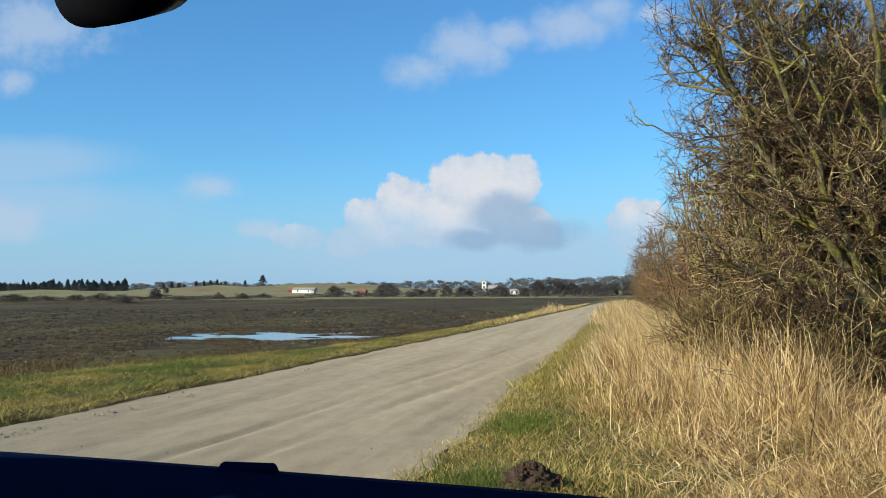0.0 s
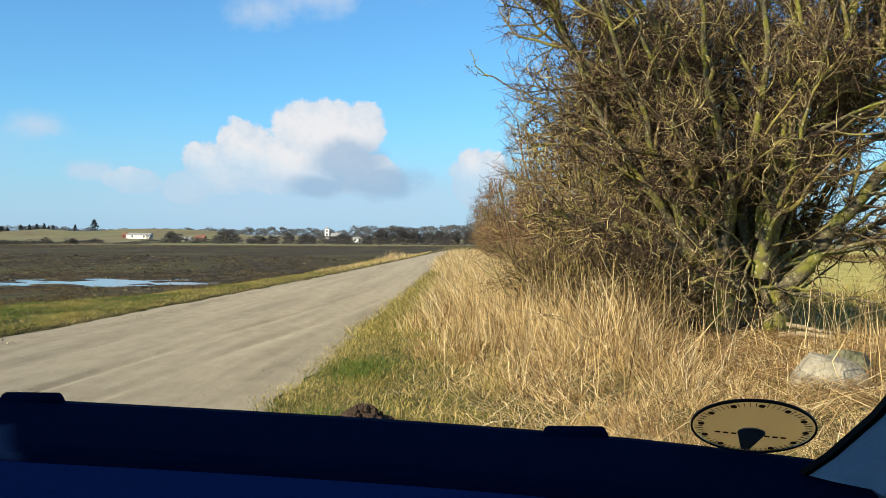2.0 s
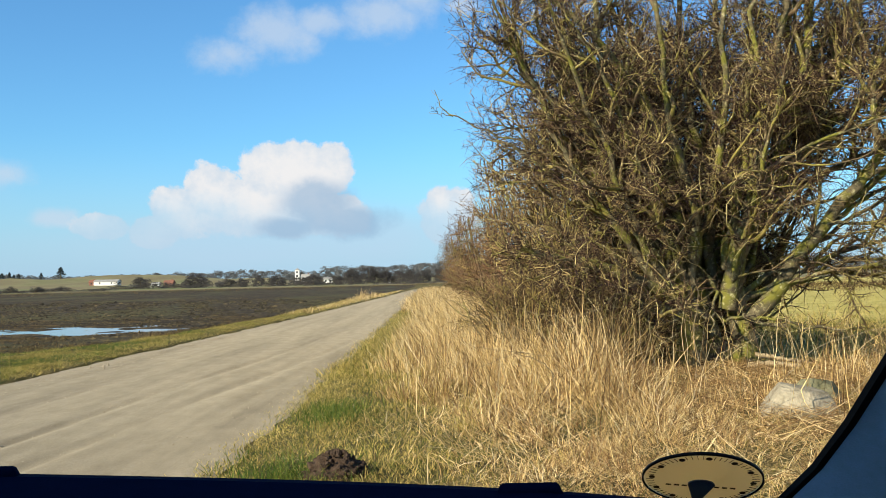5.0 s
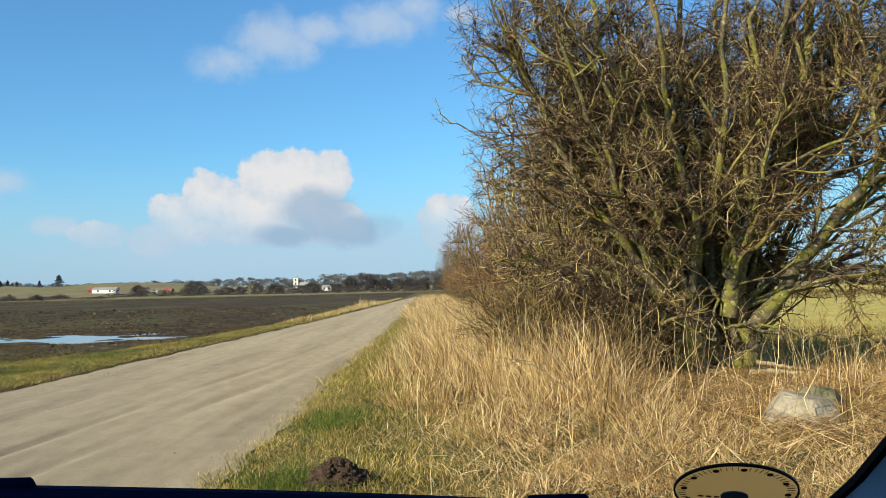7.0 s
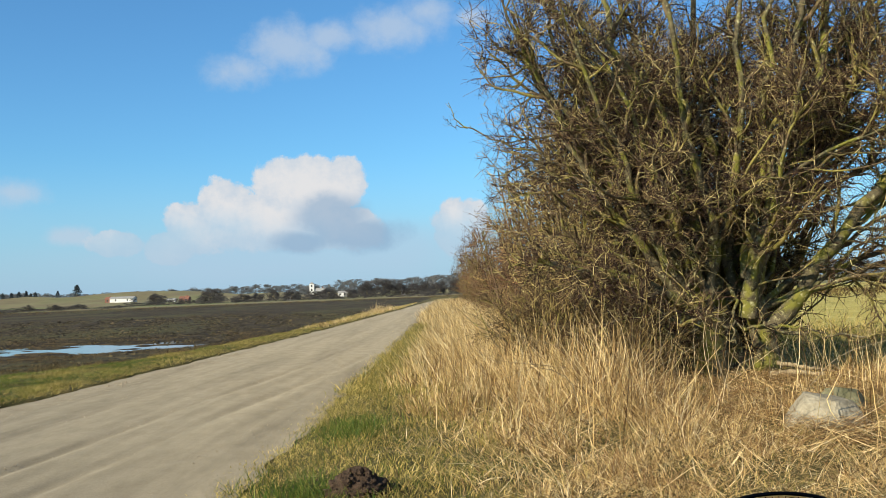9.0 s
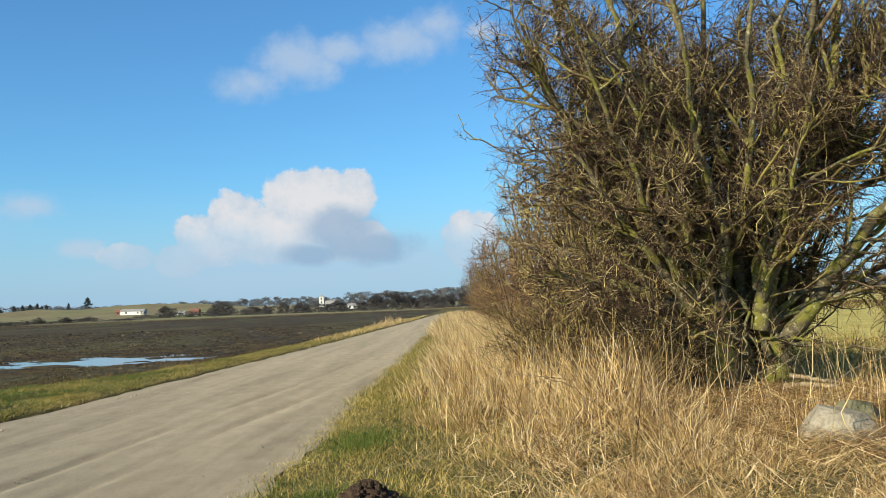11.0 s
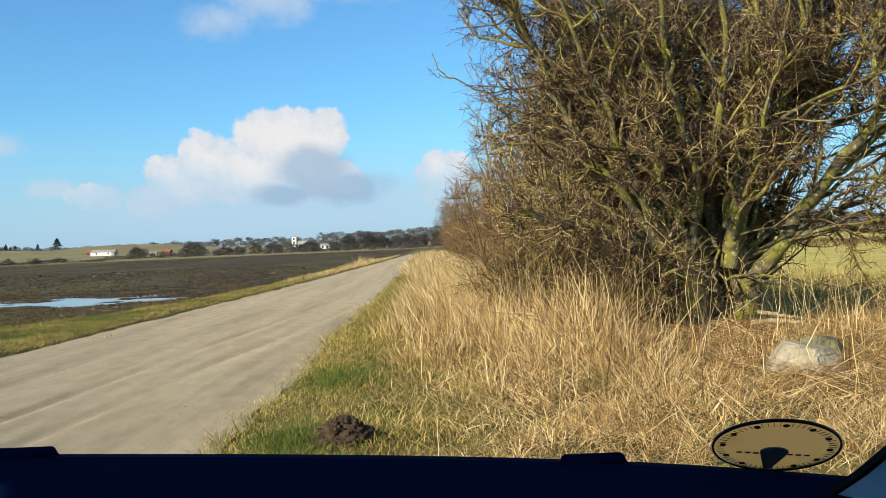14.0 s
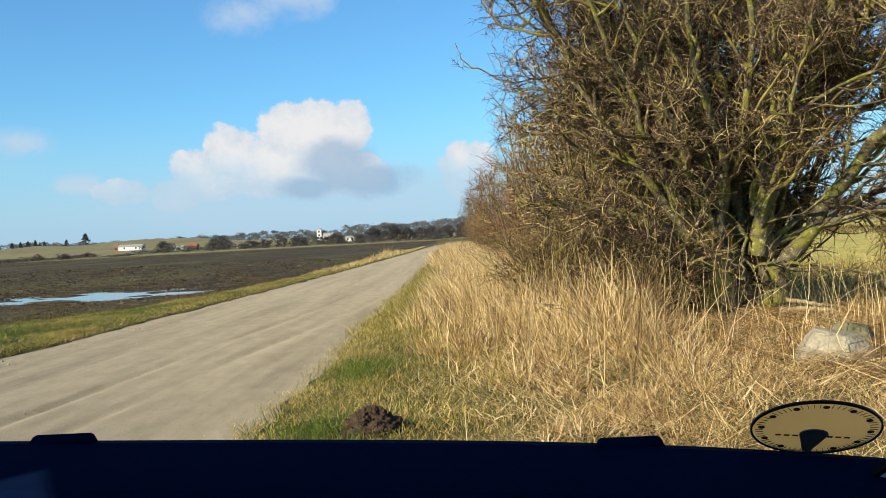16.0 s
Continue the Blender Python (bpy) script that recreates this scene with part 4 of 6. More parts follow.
def build_big_hawthorn():
    tree = thing("hawthorn_tree", (4.4, 14.3, float(ground_z(4.4, 14.3))), "gnarled bare hawthorn with mossy lichened trunks and tangled twigs", "tree", "roadside hedge")
    inv = np.array(tree.location)
    trunks = [([(4.05, -0.05), (4.08, 0.5), (4.02, 0.95), (3.95, 1.35)], 14.0, 14.1, 0.30, 0.23), ([(4.60, -0.05), (4.56, 0.5), (4.42, 1.0), (4.35, 1.6)], 14.5, 14.5, 0.19, 0.14), ([(5.08, -0.05), (5.04, 0.5), (4.95, 0.95), (4.85, 1.4)], 14.3, 14.3, 0.19, 0.15)]
    for p, y0, y1, r0, r1 in trunks:
        path = gnarled(limb_path(p, y0, y1, 14), 0.012)
        rad = np.linspace(r0, r1, 14) * (1 + 0.35 * np.exp(-np.linspace(0, 6, 14))) * RNG.uniform(0.94, 1.06, 14)
        v, f = tubes(path[None] - inv, rad[None], 14)
        v += np.array([noise.noise_vector(Vector(q) * 5) for q in v]) * 0.03
        part_mesh("trunk", fast_mesh("trunk", v, f, BARK, True), tree, "mossy grey-green trunk")
    # the limbs that stand out from the tangle, as (across, height), depth from and to, girth
    limbs = [
        ([(4.98, 0.75), (5.44, 1.28), (6.0, 1.98), (6.56, 2.53), (6.88, 3.02), (7.14, 3.43), (7.45, 3.83), (7.8, 4.52), (8.18, 5.21)], 14.2, 13.8, 0.105), ([(7.10, 3.38), (7.03, 3.85), (6.96, 4.36), (7.2, 5.01), (7.4, 5.9)], 13.9, 13.8, 0.055),
        ([(4.85, 1.2), (4.99, 1.91), (5.31, 2.53), (5.72, 3.14), (6.1, 3.52), (6.54, 3.78), (6.86, 4.14), (7.66, 4.75), (8.33, 5.43)], 14.3, 14.4, 0.085), ([(4.7, 1.0), (4.8, 1.74), (5.14, 2.81), (5.4, 3.78), (5.45, 4.6), (5.64, 5.29), (5.76, 6.3)], 14.0, 13.9, 0.110),
        ([(4.75, 1.1), (4.89, 1.73), (5.33, 2.89), (5.68, 3.67), (5.95, 4.22), (5.99, 4.72), (6.17, 5.5), (6.27, 6.4)], 14.1, 14.1, 0.105), ([(4.25, 2.6), (4.84, 2.93), (5.96, 3.48), (7.13, 3.89), (7.9, 4.16)], 13.9, 12.9, 0.030),
        ([(4.1, 1.2), (4.15, 1.77), (4.5, 2.81), (4.65, 3.81), (4.68, 5.1), (4.68, 6.4)], 14.0, 13.6, 0.070), ([(4.05, 1.2), (4.11, 1.77), (4.27, 2.73), (3.67, 3.58), (3.77, 4.53), (3.54, 5.32), (3.31, 6.3)], 13.9, 13.2, 0.065),
        ([(4.0, 1.2), (4.06, 1.78), (3.87, 3.23), (3.56, 4.14), (3.07, 4.85), (2.61, 5.27), (2.19, 5.63), (1.6, 6.3)], 14.1, 13.5, 0.072), ([(3.90, 1.0), (3.4, 1.45), (2.75, 1.69), (1.91, 1.77), (1.45, 1.95)], 13.9, 13.2, 0.072),
        ([(3.95, 0.90), (3.56, 1.02), (3.21, 1.16), (2.94, 1.24)], 13.9, 13.4, 0.080), ([(3.95, 1.3), (3.3, 2.3), (2.5, 3.4), (1.75, 4.5), (1.25, 5.8)], 14.2, 13.9, 0.060), ([(3.2, 3.0), (2.3, 3.8), (1.6, 4.6), (1.15, 5.5), (1.05, 6.3)], 13.7, 13.5, 0.036),
        ([(3.97, 1.3), (3.45, 2.4), (2.75, 3.4), (2.2, 4.5), (1.8, 5.6)], 14.2, 13.9, 0.075), ([(3.95, 1.2), (3.5, 1.65), (3.0, 2.85), (2.4, 4.0), (2.0, 5.0)], 14.1, 12.7, 0.060), ([(4.05, 1.3), (3.75, 2.1), (3.15, 3.1), (2.9, 4.2), (2.3, 5.0)], 13.8, 12.9, 0.055),
        ([(4.95, 1.1), (5.9, 1.55), (6.9, 2.0), (8.1, 2.4), (8.9, 2.6)], 14.2, 13.7, 0.042), ([(4.35, 1.4), (3.9, 2.9), (3.1, 4.4), (2.3, 5.8), (1.9, 6.8)], 14.6, 15.6, 0.08), ([(4.4, 1.4), (4.9, 3.0), (5.2, 4.6), (5.3, 6.5)], 14.6, 16.2, 0.08),
        ([(4.0, 1.1), (3.4, 2.0), (2.7, 2.6), (2.1, 3.1), (1.4, 3.7)], 14.2, 14.6, 0.06), ([(4.0, 1.5), (3.7, 2.0), (3.35, 2.7), (3.1, 3.4)], 14.0, 12.8, 0.045), ([(4.7, 1.0), (4.75, 1.6), (5.0, 2.5), (5.1, 3.3), (5.3, 4.4)], 14.1, 13.0, 0.050),
        ([(3.9, 1.2), (2.9, 2.4), (2.2, 3.4), (1.7, 4.4), (1.3, 5.2)], 14.2, 13.3, 0.060), ([(4.2, 1.3), (3.6, 3.2), (3.0, 5.0), (2.7, 6.9)], 14.5, 14.9, 0.08), ([(4.9, 1.5), (5.8, 3.4), (6.6, 5.0), (7.2, 6.5)], 14.5, 15.2, 0.06), ([(4.6, 1.3), (4.55, 3.0), (4.2, 4.8), (4.2, 6.8)], 14.5, 14.6, 0.08),
        ([(5.0, 1.2), (6.2, 2.0), (7.4, 2.7), (8.8, 3.3)], 14.3, 14.6, 0.040), ([(5.1, 1.2), (6.3, 1.55), (7.6, 1.75), (9.4, 1.9)], 14.2, 13.2, 0.032), ([(6.0, 2.2), (7.2, 2.35), (8.4, 2.4), (9.9, 2.7)], 14.1, 13.4, 0.028), ([(6.7, 2.9), (7.8, 3.4), (9.0, 3.6), (10.2, 4.0)], 14.0, 13.6, 0.032),
        ([(5.6, 1.75), (6.8, 1.5), (8.0, 1.3), (9.0, 1.35)], 14.2, 13.6, 0.022), ([(7.3, 3.6), (8.3, 4.2), (9.2, 4.4), (10.4, 5.0)], 14.0, 14.3, 0.032), ([(5.5, 3.6), (6.3, 4.9), (7.8, 6.6)], 14.8, 15.4, 0.05), ([(7.5, 3.9), (8.4, 4.9), (9.4, 6.2)], 14.0, 13.8, 0.034)]
    limbs += [
        ([(5.0, 1.4), (5.6, 2.6), (6.2, 3.6), (6.6, 4.6), (6.9, 6.4)], 14.3, 14.8, 0.060), ([(6.5, 2.5), (7.4, 3.2), (8.4, 4.0), (9.0, 5.2), (9.3, 6.4)], 14.1, 14.4, 0.045), ([(5.7, 3.1), (6.5, 4.3), (7.0, 5.4), (7.2, 6.8)], 14.4, 14.0, 0.045),
        ([(6.0, 2.0), (7.0, 2.7), (8.2, 3.2), (9.6, 3.4)], 14.1, 14.5, 0.036), ([(6.9, 4.2), (7.6, 5.0), (8.0, 6.4)], 14.3, 14.6, 0.040), ([(5.3, 2.6), (6.6, 3.2), (8.0, 3.7), (9.8, 4.3)], 14.5, 15.4, 0.045), ([(4.7, 1.6), (5.0, 3.2), (5.1, 4.8), (5.2, 6.6)], 14.1, 13.6, 0.055)]
    # the far half of the crown
    for k in range(16):
        a = 0.35 + 2.5 * k / 15
        reach, top = RNG.uniform(1.6, 3.4), RNG.uniform(4.5, 7.0)
        ex, ey = 4.6 + 1.25 * reach * math.cos(a), 14.6 + reach * math.sin(a)
        limbs.append(([(4.5, 1.2), (0.6 * 4.5 + 0.4 * ex, 0.45 * top), (0.25 * 4.5 + 0.75 * ex, 0.78 * top), (ex, top)], 14.5, ey, 0.055))
    snags = [([(3.95, 0.9), (3.5, 0.75), (3.0, 0.72), (2.5, 0.8)], 13.8, 13.0, 0.035), ([(4.1, 1.0), (4.5, 0.85), (5.0, 0.9), (5.6, 0.75)], 13.8, 13.2, 0.03), ([(4.9, 0.9), (5.3, 0.75), (5.9, 0.66), (6.5, 0.7)], 14.0, 13.3, 0.03), ([(3.9, 1.35), (3.6, 1.05), (3.3, 0.65)], 13.8, 13.2, 0.028), ([(4.4, 1.5), (4.5, 1.15), (4.3, 0.8), (4.4, 0.5)], 14.0, 13.4, 0.024)]
    paths, rads = [], []
    for p, y0, y1, r in limbs + snags:
        path = gnarled(limb_path(p, y0, y1, 16), 0.035)
        path[:, 0] = np.maximum(path[:, 0], 1.05)
        rad = np.linspace(1.25 * r, 0.42 * r, 16) * RNG.uniform(0.88, 1.12, 16)
        v, f = tubes(path[None] - inv, rad[None], 9)
        part_mesh("limb", fast_mesh("limb", v, f, BARK, True), tree, "lichen-crusted limb")
        paths.append(path)
        rads.append(rad)
    p0, r0 = np.stack(paths), np.stack(rads)
    ps, rs = sprout(p0[-5:], r0[-5:], 4, 0.4, 1.0, 0.9, (0.2, 0.6), 0.010, 6, 0.25, 0.0)
    p0, r0 = p0[:-5], r0[:-5]
    # forked arms, then side branches, thin branches and spurs
    pa, ra = sprout(p0, r0, 7, 0.22, 0.98, 0.60, (0.9, 2.2), 0.040, 8, 0.20, 0.05)
    pb, rb = sprout(p0, r0, 10, 0.14, 1.0, 0.95, (0.6, 1.6), 0.021, 6, 0.28, 0.04)
    pc, rc = sprout(pa, ra, 7, 0.10, 1.0, 0.85, (0.35, 1.0), 0.0135, 6, 0.32, 0.03)
    side = p0[:, -1, 0] > 5.6
    pd, rd = sprout(p0[side], r0[side], 6, 0.45, 1.0, 0.9, (0.5, 1.3), 0.016, 6, 0.30, 0.03)
    pa, ra = trimmed(pa, ra, 0.85, 0.60)
    v, f = tubes(pa - inv, ra, 6)
    part_mesh("arm_mass", fast_mesh("arm_mass", v, f, BRANCH, True), tree, "forked lichened arms of the crown", "stuff")
    p1, r1 = np.concatenate([pb, pc, pd, ps]), np.concatenate([rb, rc, rd, rs])
    p1, r1 = opened(*trimmed(p1, r1, 0.78, 0.52), 0.9)
    p2, r2 = sprout(p1, r1, 9, 0.06, 1.0, 0.95, (0.18, 0.68), 0.0058, 3, 0.40, 0.02)
    p2, r2 = opened(*trimmed(p2, r2, 0.66, 0.34), 0.85)
    p3, r3 = sprout(p2, r2, 3, 0.04, 1.0, 1.1, (0.05, 0.22), 0.0038, 1, 0.2, 0.02)
    p3, r3 = trimmed(p3, r3, 0.58, 0.24)
    v, f = tubes(p1 - inv, r1, 5)
    part_mesh("branch_mass", fast_mesh("branch_mass", v, f, BRANCH, True), tree, "knotty olive-brown side branches", "stuff")
    v, f = tubes(p2 - inv, r2, 3)
    part_mesh("small_branch_mass", fast_mesh("small_branch_mass", v, f, TWIG), tree, "thin tangled branches", "stuff")
    v, f = tubes(p3 - inv, r3, 3)
    part_mesh("twig_mass", fast_mesh("twig_mass", v, f, TWIG), tree, "fine bare twigs", "stuff")
    return tree


def build_sprig(tree):
    """A lone branch that reaches out of the crown over the verge."""
    inv = np.array(tree.location)
    for points, r in (([(1.8, 14.0, 3.58), (1.25, 14.0, 3.72), (0.80, 14.0, 3.92), (0.44, 14.0, 4.08), (0.26, 14.0, 4.22), (0.22, 14.0, 4.46)], 0.017), ([(0.50, 14.0, 4.05), (0.30, 13.95, 4.08), (0.16, 13.9, 4.20)], 0.008), ([(1.1, 14.0, 3.78), (0.85, 13.9, 4.15), (0.78, 13.9, 4.45)], 0.010)):
        path = gnarled(smooth_path(points, 14), 0.014)[None]
        rad = np.linspace(r, 0.3 * r, 14)[None]
        p1, r1 = sprout(path, rad, 9, 0.25, 1.0, 0.95, (0.08, 0.26), 0.005, 3, 0.3, 0.05)
        pieces, at = [tubes(path - inv, rad, 5), tubes(p1 - inv, r1, 3)], 0
        v = np.concatenate([q[0] for q in pieces])
        f = np.concatenate([pieces[0][1], pieces[1][1] + len(pieces[0][0])])
        part_mesh("sprig", fast_mesh("sprig", v, f, BRANCH), tree, "thin lichened branch reaching out of the crown")


def build_shrub(name, label, height, spread_by, stems, counts, bark, twig):
    """A many-stemmed bare shrub about its own foot."""
    shrub = thing(name, (0, 0, 0), label, "shrub", "roadside hedge")
    a = RNG.uniform(0, 2 * math.pi, stems)
    foot = np.stack([np.cos(a) * 0.35, np.sin(a) * 0.35, np.full(stems, -0.05)], 1) * RNG.uniform(0.3, 1, (stems, 1))
    way = np.stack([np.cos(a) * spread_by, np.sin(a) * spread_by, np.ones(stems)], 1) * RNG.uniform(0.5, 1.0, (stems, 1)) + np.array([0, 0, 0.35])
    p0 = run(foot, way, RNG.uniform(0.75, 1.05, stems) * height, 10, 0.10, 0.02)
    far_out = np.linalg.norm(p0[..., :2], axis=-1, keepdims=True)
    reach = 0.42 * height * spread_by / 0.55
    p0[..., :2] *= reach * np.tanh(far_out / reach) / np.maximum(far_out, 1e-6)
    r0 = RNG.uniform(0.025, 0.055, (stems, 1)) * np.linspace(1, 0.3, 11)[None]
    for k in range(stems):
        v, f = tubes(p0[k:k + 1], r0[k:k + 1], 6)
        part_mesh("stem", fast_mesh("stem", v, f, bark, True), shrub)
    p1, r1 = sprout(p0, r0, counts[0], 0.08, 1.0, 0.9, (0.7, 1.6), 0.02, 6, 0.16, 0.03)
    p2, r2 = sprout(p1, r1, counts[1], 0.1, 1.0, 0.9, (0.3, 0.8), 0.009, 3, 0.2, 0.02)
    v, f = tubes(p1, r1, 3)
    part_mesh("branch_mass", fast_mesh("branch_mass", v, f, bark), shrub, "", "stuff")
    v, f = tubes(p2, r2 * 0.9, 3)
    part_mesh("small_branch_mass", fast_mesh("small_branch_mass", v, f, twig), shrub, "", "stuff")
    if counts[2]:
        p3, r3 = sprout(p2, r2, counts[2], 0.1, 1.0, 1.0, (0.08, 0.28), 0.0045, 1, 0.25, 0.02)
        v, f = tubes(p3, r3, 3)
        part_mesh("twig_mass", fast_mesh("twig_mass", v, f, twig), shrub, "", "stuff")
    return shrub


def place(ob, x, y, turn, size=1.0):
    return pose(x, y, float(ground_z(x, y)) - 0.03, 0, 0, turn) @ Matrix.Diagonal((size, size, size, 1))


def build_hedge():
    tree = build_big_hawthorn()
    near = build_shrub("hawthorn_shrub", "bare brown hawthorn shrub with dense thorny twigs", 3.9, 0.55, 13, (9, 8, 5), BRANCH, TWIG_OLIVE)
    near.matrix_basis = place(near, 3.18, 16.0, 20)
    near.scale = (0.95, 1.1, 1.35)
    for x, y, turn, size in ((3.36, 18.6, 150, 1.3), (3.36, 21.8, 40, 1.35), (4.0, 17.2, 230, 1.7), (5.6, 17.6, 300, 1.75)):
        ob = copy_thing(near, place(near, x, y, turn))
        ob.scale = (0.85 * size, size, size)
    brush = build_shrub("undergrowth", "low tangle of dead brown sticks under the hawthorn", 1.25, 0.9, 14, (7, 6, 3), BRANCH, TWIG_OLIVE)
    brush.matrix_basis = place(brush, 2.2, 14.1, 0)
    # the copies behind the trunks are added to darken the gaps between them
    for x, y, turn, size in ((2.9, 15.2, 70, 1.1), (3.4, 16.2, 150, 1.2), (4.6, 16.6, 220, 1.2), (5.3, 17.4, 300, 1.1), (1.75, 14.5, 20, 1.0), (2.75, 13.5, 110, 0.75), (3.2, 14.0, 260, 0.8)):
        copy_thing(brush, place(brush, x, y, turn)).scale = (size, size, size)
    far = build_shrub("roadside_shrub", "brown leafless shrub in the long roadside hedge", 4.2, 0.5, 10, (6, 6, 2), BRANCH_RED, TWIG_RED)
    far.matrix_basis = place(far, 3.05, 25, 0)
    far.scale = (1.25, 1.25, 1.3)
    for x, y, turn in ((4.8, 20.5, 100), (5.0, 23.3, 200)):
        copy_thing(far, place(far, x, y, turn)).scale = (1.3, 1.3, 1.35)
    y, k = 25.0, 0
    while y < 118:
        y += 2.8 + 0.03 * y
        k += 1
        for dx in ((0, 2.4) if y < 34 else (0,)):
            s = RNG.uniform(1.15, 1.4)
            ob = copy_thing(far, place(far, 3.0 + dx + RNG.uniform(-0.25, 0.35), y, RNG.uniform(0, 360)))
            ob.scale = (s, s, s)

    build_sprig(tree)


RNG = np.random.default_rng(5)
build_hedge()
RNG = np.random.default_rng(8)

# ---- the distance ----


def shards(n, w, d, h, size, lumps, base=0.0):
    """A ragged crown: many small flakes about lumps set over a dome."""
    a, up = RNG.uniform(0, 2 * math.pi, lumps), RNG.uniform(0.0, 1.0, lumps)
    out = np.sqrt(1 - (up * 0.95) ** 2) * RNG.uniform(0.45, 0.95, lumps) * 0.40
    c = np.stack([out * np.cos(a) * w, out * np.sin(a) * d, base + (0.05 + 0.77 * up) * h], 1)
    pick = RNG.integers(0, lumps, n)
    off = RNG.normal(0, 1, (n, 3))
    off = off / np.linalg.norm(off, axis=1, keepdims=True) * RNG.uniform(0.2, 1, (n, 1)) ** 0.5
    p = c[pick] + off * np.array([w, d, h]) * RNG.uniform(0.09, 0.20, lumps)[pick][:, None]
    p[:, 2] = np.maximum(p[:, 2], base + 0.02 * h)
    tri = p[:, None] + RNG.normal(0, 1, (n, 3, 3)) * size * np.array([w, d, h])
    return tri.reshape(-1, 3), np.arange(3 * n).reshape(-1, 3)


def far_tree(name, label, material, lumps, n, conifer=False):
    """A tree one metre wide and high, to be scaled where it stands."""
    ob = thing(name, (0, 0, 0), label, "tree", "trees on the far shore")
    v, f = tubes(np.array([[(0, 0, -0.05), (0.01, 0, 0.3), (0, 0.01, 0.7)]]), np.array([[0.03, 0.022, 0.01]]), 6)
    part_mesh("trunk", fast_mesh("trunk", v, f, BRANCH, True), ob)
    if conifer:
        t = RNG.uniform(0, 1, n) ** 0.7
        a = RNG.uniform(0, 2 * math.pi, n)
        r = 0.5 * (1 - t) ** 0.7 * RNG.uniform(0.4, 1.05, n) * (0.75 + 0.25 * np.sin(t * 40))
        p = np.stack([r * np.cos(a), r * np.sin(a), 0.06 + 0.94 * t], 1)
        v = (p[:, None] + RNG.normal(0, 0.035, (n, 3, 3))).reshape(-1, 3)
        f = np.arange(3 * n).reshape(-1, 3)
    else:
        v, f = shards(n, 1.0, 1.0, 1.0, 0.014, lumps)
    part_mesh("crown", fast_mesh("crown", v, f, material), ob)
    return ob


def stand(ob, u, d, w, h, first=False):
    x, y = u * d, float(d)
    z = float(ground_z(x, y)) - 0.02 * h
    o = ob if first else copy_thing(ob, pose(x, y, z))
    o.matrix_basis = pose(x, y, z, 0, 0, (u * 9973) % 360)
    o.scale = (w, w, h)
    return o


SHORE_TREES = [(-0.686, 190, 5.2, 1.8, 'b'), (-0.644, 200, 2.9, 1.4, 'b'), (-0.609, 195, 3.8, 1.6, 'b'), (-0.577, 200, 5.1, 2.1, 'b'), (-0.553, 190, 4.1, 1.7, 'b'), (-0.511, 260, 4.0, 3.8, 't'), (-0.482, 230, 3.4, 1.2, 'b'), (-0.465, 230, 4.0, 0.9, 'b'), (-0.436, 280, 3.3, 2.3, 'b'), (-0.410, 280, 5.1, 2.1, 'b'), (-0.383, 330, 4.8, 1.7, 'b')]
WOOD_TREES = [(-0.302, 400, 6.3, 5.6, 't'), (-0.274, 400, 4.2, 2.1, 'b'), (-0.246, 400, 10.3, 6.8, 't'), (-0.211, 410, 6.5, 4.1, 't'), (-0.197, 420, 4.2, 4.4, 't'), (-0.180, 450, 5.5, 6.3, 't'), (-0.161, 430, 8.3, 5.3, 't'), (-0.137, 440, 8.8, 4.6, 't'), (-0.123, 440, 8.0, 5.7, 't'), (-0.099, 460, 6.7, 5.7, 't'), (-0.083, 480, 9.8, 10.1, 't'), (-0.066, 500, 11.4, 11.4, 't'), (-0.048, 500, 8.8, 8.5, 't'), (-0.034, 500, 8.8, 8.5, 't'), (-0.020, 460, 8.1, 8.9, 't'), (-0.007, 470, 6.9, 8.8, 't'), (0.009, 480, 8.4, 10.1, 't')]
KNOLL_TREES = [(-0.497, 600, 3.5, 5.3, 't'), (-0.456, 800, 5.6, 4.2, 't'), (-0.591, 640, 5.6, 3.7, 'c'), (-0.384, 850, 10.4, 9.0, 'c'), (-0.404, 800, 4.7, 5.6, 'c'), (-0.432, 800, 4.7, 5.6, 'c')]


def build_far_trees():
    kinds = {"b": far_tree("shore_bush", "dark leafless bush on the far shore", FARTREE, 36, 5000), "t": far_tree("shore_tree", "dark bare broadleaf tree on the far shore", FARTREE, 26, 6500), "u": far_tree("shore_tree", "wide dark bare tree in the wood on the far shore", FARTREE, 60, 7500), "c": far_tree("conifer", "dark spruce on the far ridge", FARPINE, 1, 800, True)}
    used = set()
    rows = SHORE_TREES + WOOD_TREES + KNOLL_TREES
    rows += [(-0.71 + 0.0078 * k + RNG.uniform(-0.003, 0.003), 700 + RNG.uniform(-20, 20), RNG.uniform(5, 9), RNG.uniform(6.0, 10.0), "c") for k in range(22)]
    rows += [(-0.70 + 0.0068 * k + RNG.uniform(-0.003, 0.003), 740 + RNG.uniform(-20, 20), RNG.uniform(6, 10), RNG.uniform(6.0, 9.0), "c") for k in range(24)]
    rows += [(-0.50 + 0.009 * k + RNG.uniform(-0.003, 0.003), 830 + RNG.uniform(-20, 20), RNG.uniform(5, 8), RNG.uniform(5, 8.5), "c") for k in range(9)]
    rows = [(u, d * 0.80, w * 0.80, h * 0.80, kind) if d < 300 else (u, d, w, h, kind) for u, d, w, h, kind in rows]
    for k, (u, d, w, h, kind) in enumerate(rows):
        kind = "u" if kind == "t" and k % 2 else kind
        stand(kinds[kind], u, d, w * (1.3 if kind == "c" else 1.35), h * (1.14 if kind == "c" else 0.98 if u < -0.1 else 0.86), kind not in used)
        used.add(kind)


